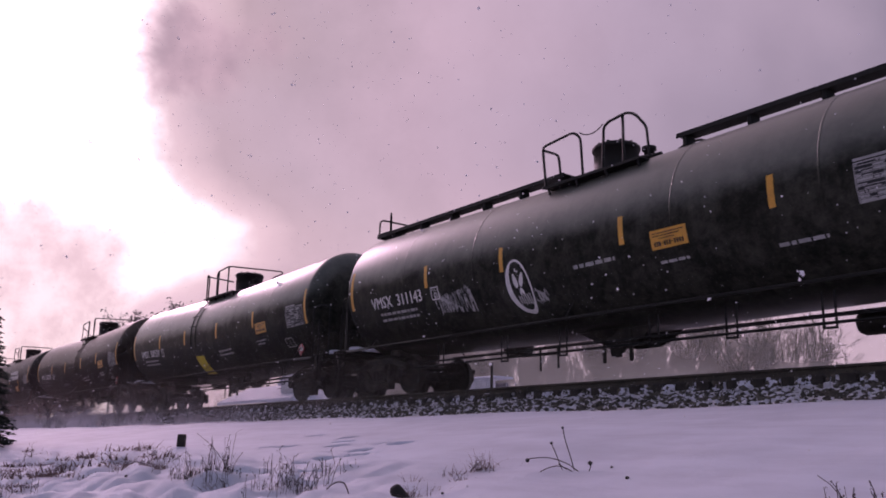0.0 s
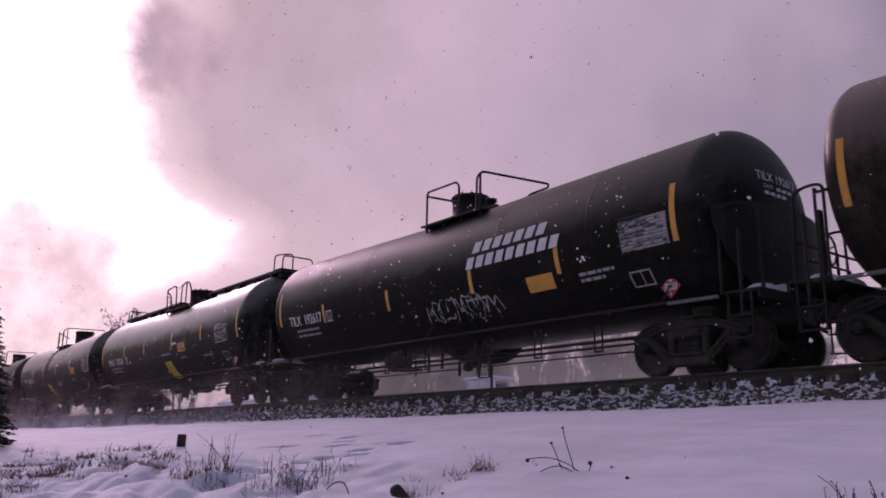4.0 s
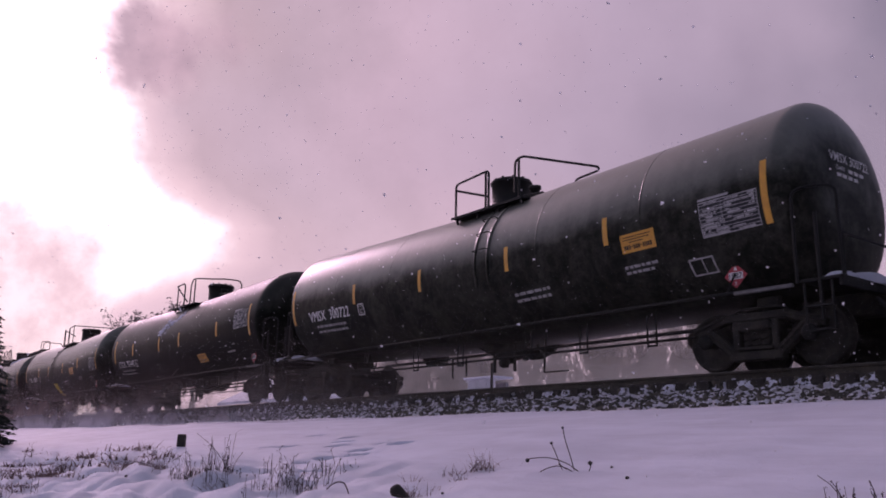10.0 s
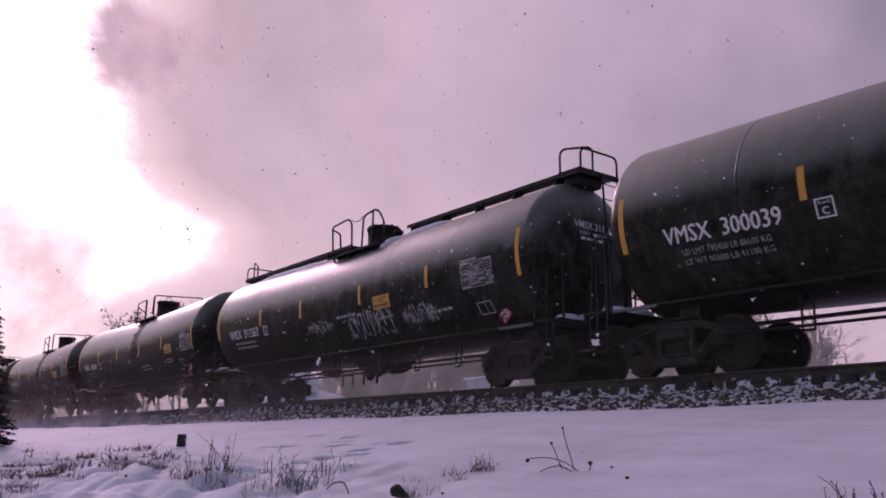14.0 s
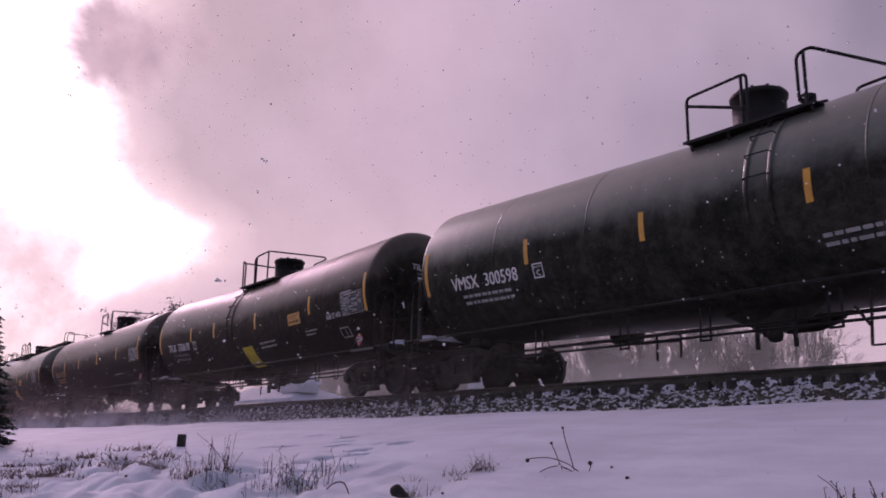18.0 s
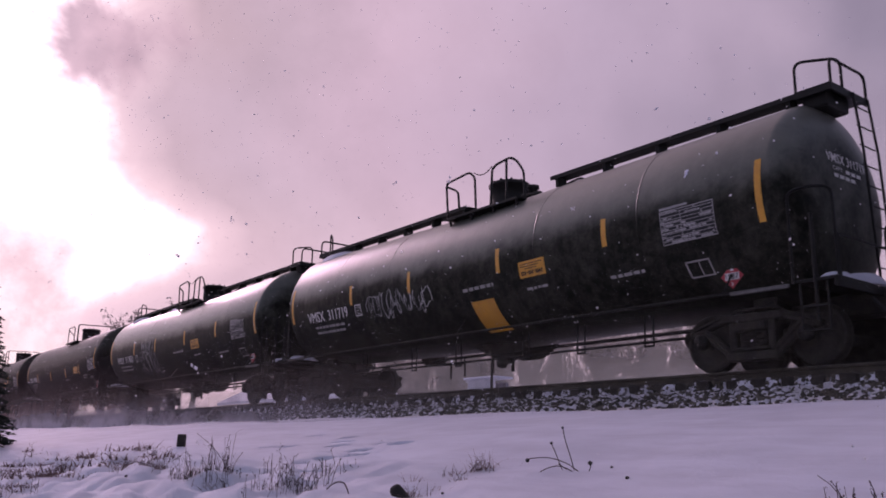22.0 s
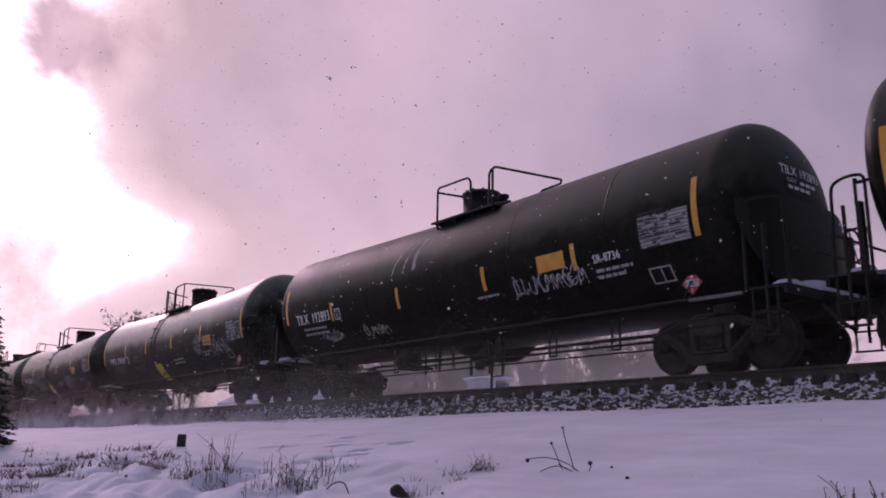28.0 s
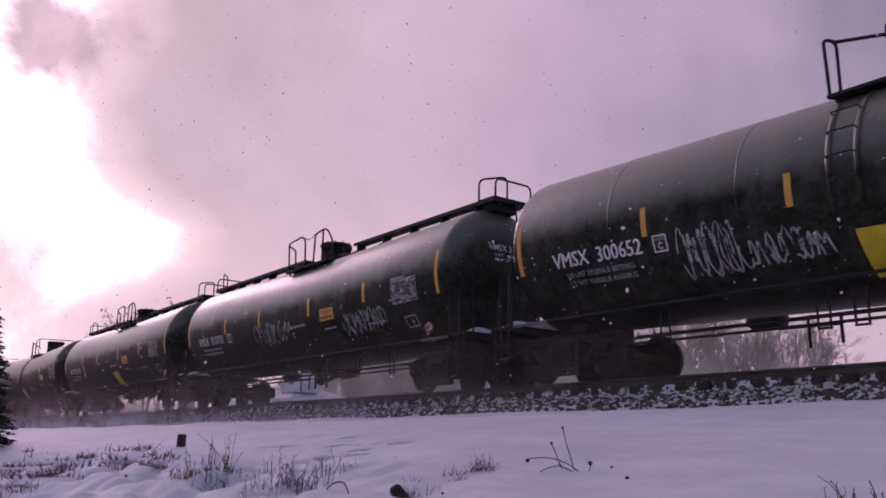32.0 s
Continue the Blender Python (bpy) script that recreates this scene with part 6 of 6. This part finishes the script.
# ---- buildings beyond the track ----
def buildings():
    m_wall = surface("white_clapboard", (0.74, 0.74, 0.76), 0.7, scale=2, dark=(0.6, 0.6, 0.63))
    m_dark = surface("dark_glass_opening", (0.10, 0.10, 0.12), 0.3)
    p = new("porch_house")
    x0, x1, y = -38.9, -36.4, 20.0
    sp = Shape()
    sp.box((x0 + x1) / 2, y - 0.2, 0.9, x1 - x0, 0.2, 2.9, 0.02)
    part("wall", sp, surface("grey_siding", (0.42, 0.38, 0.40), 0.8, scale=2), p, "grey wall in the porch's shade")
    sp = Shape()
    sp.box((x0 + x1) / 2, y - 0.6, 2.62, x1 - x0 + 0.3, 1.5, 0.12, 0.03)
    part("roof", sp, M_SNOW, p, "flat porch roof under snow")
    sp = Shape()
    sp.box((x0 + x1) / 2, y - 1.1, 2.47, x1 - x0 + 0.2, 0.12, 0.14, 0.01)
    part("fascia", sp, m_wall, p)
    for k in range(11):
        sp = Shape()
        sp.box(x0 + 0.15 + (x1 - x0 - 0.3) * k / 10, y - 1.1, 0.9, 0.15, 0.15, 3.1, 0.01)
        part("column", sp, m_wall, p)
    p.matrix_basis = pose(0, 0, 0.06)
    tagged(p, "white-columned porch with a snowy flat roof", "house", kind="thing")
    pole = new("utility_pole")
    sp = Shape()
    sp.rod((-34.5, 17, -0.6), (-34.5, 17, 3.2), 0.09, 8, 0.07)
    part("pole", sp, M_TIE, pole)
    tagged(pole, "dark timber pole beyond the track", "pole", kind="thing")
    s = new("snowy_house")
    m_pale = surface("pale_siding", (0.46, 0.44, 0.40), 0.8, scale=2, dark=(0.38, 0.36, 0.33))

    def slab(pts, lift):
        """A roof slope of the given thickness."""
        n = len(pts)
        sp = Shape()
        return sp._add([p for p in pts] + [(x, y, z + lift) for x, y, z in pts], [tuple(reversed(range(n))), tuple(range(n, 2 * n))] + [(k, (k + 1) % n, n + (k + 1) % n, n + k) for k in range(n)])
    x0, x1, y0, ym, y1, eave, ridge = -74.0, -59.6, 18.0, 21.0, 24.0, 2.05, 3.50
    sp = Shape()
    sp._add([(x, y, z) for x in (x0 + 0.3, x1 - 0.3) for y, z in ((y0 + 0.4, -0.8), (y1 - 0.4, -0.8), (y1 - 0.4, eave), (y0 + 0.4, eave))], [(3, 2, 1, 0), (4, 5, 6, 7), (0, 1, 5, 4), (1, 2, 6, 5), (0, 4, 7, 3)])
    part("wall", sp, m_pale, s, "pale clapboard wall")
    part("roof", slab([(x0, y0, eave), (x1, y0, eave), (x1 - 4.5, ym, ridge), (x0, ym, ridge)], 0.24), M_SNOW, s, "snow-covered pitched roof")
    part("roof", slab([(x0, ym, ridge), (x1 - 4.5, ym, ridge), (x1, y1, eave), (x0, y1, eave)], 0.24), M_SNOW, s)
    part("roof", slab([(x1 - 4.5, ym, ridge), (x1, y0, eave), (x1, y1, eave)], 0.24), M_SNOW, s)
    sp = Shape()
    sp._add([(x, y, z) for y in (18.9, 20.9) for x, z in ((-63.2, 2.8), (-60.4, 2.8), (-60.4, 3.55), (-61.8, 4.35), (-63.2, 3.55))], [(0, 1, 2, 3, 4), (9, 8, 7, 6, 5), (0, 5, 6, 1), (1, 6, 7, 2), (0, 4, 9, 5)])
    dormer = part("dormer", sp, m_wall, s)
    for side in (-1, 1):
        part("dormer_roof", slab([(-61.8, 18.7, 4.36), (-61.8, 20.9, 4.36), (-61.8 + side * 1.65, 20.9, 3.40), (-61.8 + side * 1.65, 18.7, 3.40)][::side], 0.2), M_SNOW, dormer, "snow on the dormer")
    for xx, zz in ((-64.6, 1.2), (-60.6, 1.2), (-68.5, 1.2)):
        sp = Shape()
        sp.box(xx, y0 + 0.38, zz, 1.0, 0.08, 1.2, 0.01)
        part("window", sp, m_dark, s, "small dark window")
    sp = Shape()
    sp.box(-63.1, 19.4, 3.31, 1.9, 0.9, 0.05, 0.01, pose(0, 0, 0, 18.4, 0, 0))
    part("skylight", sp, m_dark, s, "grey skylight clear of snow")
    tagged(s, "pale house with snow-covered roof and a dormer", "house", kind="thing")


# ---- snow in the air ----
def flake_cloud(name, box, count, size, seed, label):
    rnd = random.Random(seed)
    v, f = [], []
    for _ in range(count):
        c = Vector([rnd.uniform(a, b) for a, b in box])
        s = size * rnd.uniform(0.5, 1.6)
        bits = 5 if size > 0.015 else 1
        for _ in range(bits):
            o = c + (Vector([rnd.gauss(0, 0.55) for _ in range(3)]) * s if bits > 1 else Vector())
            turn = Euler([rnd.uniform(0, 6) for _ in range(3)]).to_matrix()
            k, r = len(v), s * (rnd.uniform(0.35, 0.7) if bits > 1 else 1.0)
            for d in ((1, 0, 0), (-1, 0, 0), (0, 1, 0), (0, -1, 0), (0, 0, 1), (0, 0, -1)):
                v.append(o + turn @ Vector(d) * r * rnd.uniform(0.4, 1.2))
            f += [(k + a, k + b, k + e) for a, b, e in ((0, 2, 4), (2, 1, 4), (1, 3, 4), (3, 0, 4), (2, 0, 5), (1, 2, 5), (3, 1, 5), (0, 3, 5))]
    sp = Shape()
    sp._add(v, f)
    return tagged(part(name, sp, M_FLAKE), label, "snow", kind="stuff")


def flake_material():
    m, n = material("snowflake")
    tint = n.mix(n.noise(n.add("ShaderNodeTexCoord").outputs["Object"], 40.0), (0.80, 0.80, 0.83), (0.93, 0.93, 0.94))
    sh = n.add("ShaderNodeMixShader", {0: 0.55, 1: n.add("ShaderNodeBsdfDiffuse", {"Color": tint}).outputs[0], 2: n.add("ShaderNodeBsdfTranslucent", {"Color": tint}).outputs[0]})
    n.add("ShaderNodeOutputMaterial", {"Surface": sh.outputs[0]})
    return m


M_FLAKE = flake_material()
FALL = [(flake_cloud("falling_snow", ((-95, 4), (-10.0, -1.9), (-2, 34)), 34000, 0.0080, 1, "small snowflakes drifting before the train"), (2.1, 0.0, -0.75)),
        (flake_cloud("falling_snow", ((-80, 4), (-9.6, -1.9), (-2, 44)), 8000, 0.012, 2, "larger wet snowflakes falling before the train"), (1.5, 0.0, -1.05)),
        (flake_cloud("falling_snow", ((-45, 3), (-10.4, -8.4), (-1, 36)), 420, 0.017, 3, "ragged clumps of wet snow drifting close by"), (1.3, 0.0, -1.0))]


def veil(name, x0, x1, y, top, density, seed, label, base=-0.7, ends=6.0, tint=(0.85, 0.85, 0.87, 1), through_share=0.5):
    """Haze of whirled-up snow as a wavy see-through sheet, thick at the foot and thinning upwards."""
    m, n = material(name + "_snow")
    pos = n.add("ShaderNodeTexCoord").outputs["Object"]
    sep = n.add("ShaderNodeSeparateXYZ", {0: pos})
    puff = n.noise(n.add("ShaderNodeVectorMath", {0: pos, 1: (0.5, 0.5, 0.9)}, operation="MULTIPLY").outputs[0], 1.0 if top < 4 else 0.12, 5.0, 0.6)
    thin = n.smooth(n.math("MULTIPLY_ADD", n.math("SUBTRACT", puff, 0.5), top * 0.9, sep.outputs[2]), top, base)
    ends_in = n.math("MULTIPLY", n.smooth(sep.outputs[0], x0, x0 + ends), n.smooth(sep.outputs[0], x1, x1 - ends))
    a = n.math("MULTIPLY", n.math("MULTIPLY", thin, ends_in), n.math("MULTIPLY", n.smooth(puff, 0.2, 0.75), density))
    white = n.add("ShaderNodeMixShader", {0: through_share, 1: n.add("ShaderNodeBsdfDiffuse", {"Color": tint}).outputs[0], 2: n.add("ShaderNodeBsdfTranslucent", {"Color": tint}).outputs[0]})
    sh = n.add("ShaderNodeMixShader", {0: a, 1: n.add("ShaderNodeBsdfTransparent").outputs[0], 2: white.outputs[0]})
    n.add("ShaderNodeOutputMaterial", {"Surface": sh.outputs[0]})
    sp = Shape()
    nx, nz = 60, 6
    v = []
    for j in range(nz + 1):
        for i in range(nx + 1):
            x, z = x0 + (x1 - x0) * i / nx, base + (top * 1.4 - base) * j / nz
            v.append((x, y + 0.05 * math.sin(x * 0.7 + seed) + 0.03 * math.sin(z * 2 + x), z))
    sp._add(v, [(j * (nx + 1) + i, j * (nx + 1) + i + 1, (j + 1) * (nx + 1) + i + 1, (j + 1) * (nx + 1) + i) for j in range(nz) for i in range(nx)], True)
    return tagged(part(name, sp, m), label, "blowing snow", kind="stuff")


# dim warm tints put the backlit look of the murk into the sheets' colour
MURK_TINT = (0.38, 0.29, 0.265, 1)
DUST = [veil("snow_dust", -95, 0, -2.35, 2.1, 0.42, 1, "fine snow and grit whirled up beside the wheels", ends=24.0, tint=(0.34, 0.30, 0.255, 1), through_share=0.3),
        # rosy scattered light put into this sheet's tint
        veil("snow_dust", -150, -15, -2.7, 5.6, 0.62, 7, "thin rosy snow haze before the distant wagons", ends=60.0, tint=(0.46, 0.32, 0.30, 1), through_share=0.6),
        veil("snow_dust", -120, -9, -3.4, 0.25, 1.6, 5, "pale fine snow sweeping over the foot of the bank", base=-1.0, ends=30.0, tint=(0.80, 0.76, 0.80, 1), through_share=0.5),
        veil("snow_dust", -130, -8, -3.2, 1.7, 1.5, 2, "fine grey snow blown low along the track", ends=42.0, tint=MURK_TINT, through_share=0.3)]
# distance haze over the wood, put in as one pale sheet
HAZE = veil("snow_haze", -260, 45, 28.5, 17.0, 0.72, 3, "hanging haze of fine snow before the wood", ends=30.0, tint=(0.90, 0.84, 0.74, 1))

ties()
ballast()
foreground()
trees()
buildings()


# ---- moving things ----
def motions():
    walk(CLOUD, [(t, look(EYE, EYE + AIM * 10) @ pose(0, 0, 0, -t / 32 * 0.3, t / 32 * 4.3, 0)) for t in (0, 8, 16, 24, 32)])
    walk(WISP, [(t, look(EYE, EYE + AIM * 10) @ pose(0, 0, 0, 0, (t - 30) / 30 * 8.0, 0)) for t in (0, 8, 16, 24, 32)])
    for ob, (vx, vy, vz) in FALL:
        walk(ob, [(t, pose(vx * t + 0.15 * math.sin(t * 0.9), vy * t, vz * t)) for t in range(33)])
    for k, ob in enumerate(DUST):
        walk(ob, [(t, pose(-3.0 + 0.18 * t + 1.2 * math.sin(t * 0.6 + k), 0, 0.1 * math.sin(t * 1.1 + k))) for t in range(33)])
    for w, x in TRAIN:
        walk(w, [(t, pose(x + way_along(t), 0, 0)) for t in range(33)])
        ts = [k * 0.05 for k in range(641) if -75 < x + way_along(k * 0.05) < 6]
        if not ts:
            continue
        for o in w.children_recursive:
            if o.name.startswith("wheelset"):
                at = o.matrix_basis.translation.copy()
                rows = ([(0.0, None)] if ts[0] > 0 else []) + [(t, t) for t in ts] + ([(32.0, None)] if ts[-1] < 31.99 else [])
                first, last = way_along(ts[0]) / 0.462, way_along(ts[-1]) / 0.462
                walk(o, [(t, Matrix.Translation(at) @ Matrix.Rotation((first if t < ts[0] else last) if k is None else way_along(t) / 0.462, 4, "Y")) for t, k in rows])


motions()
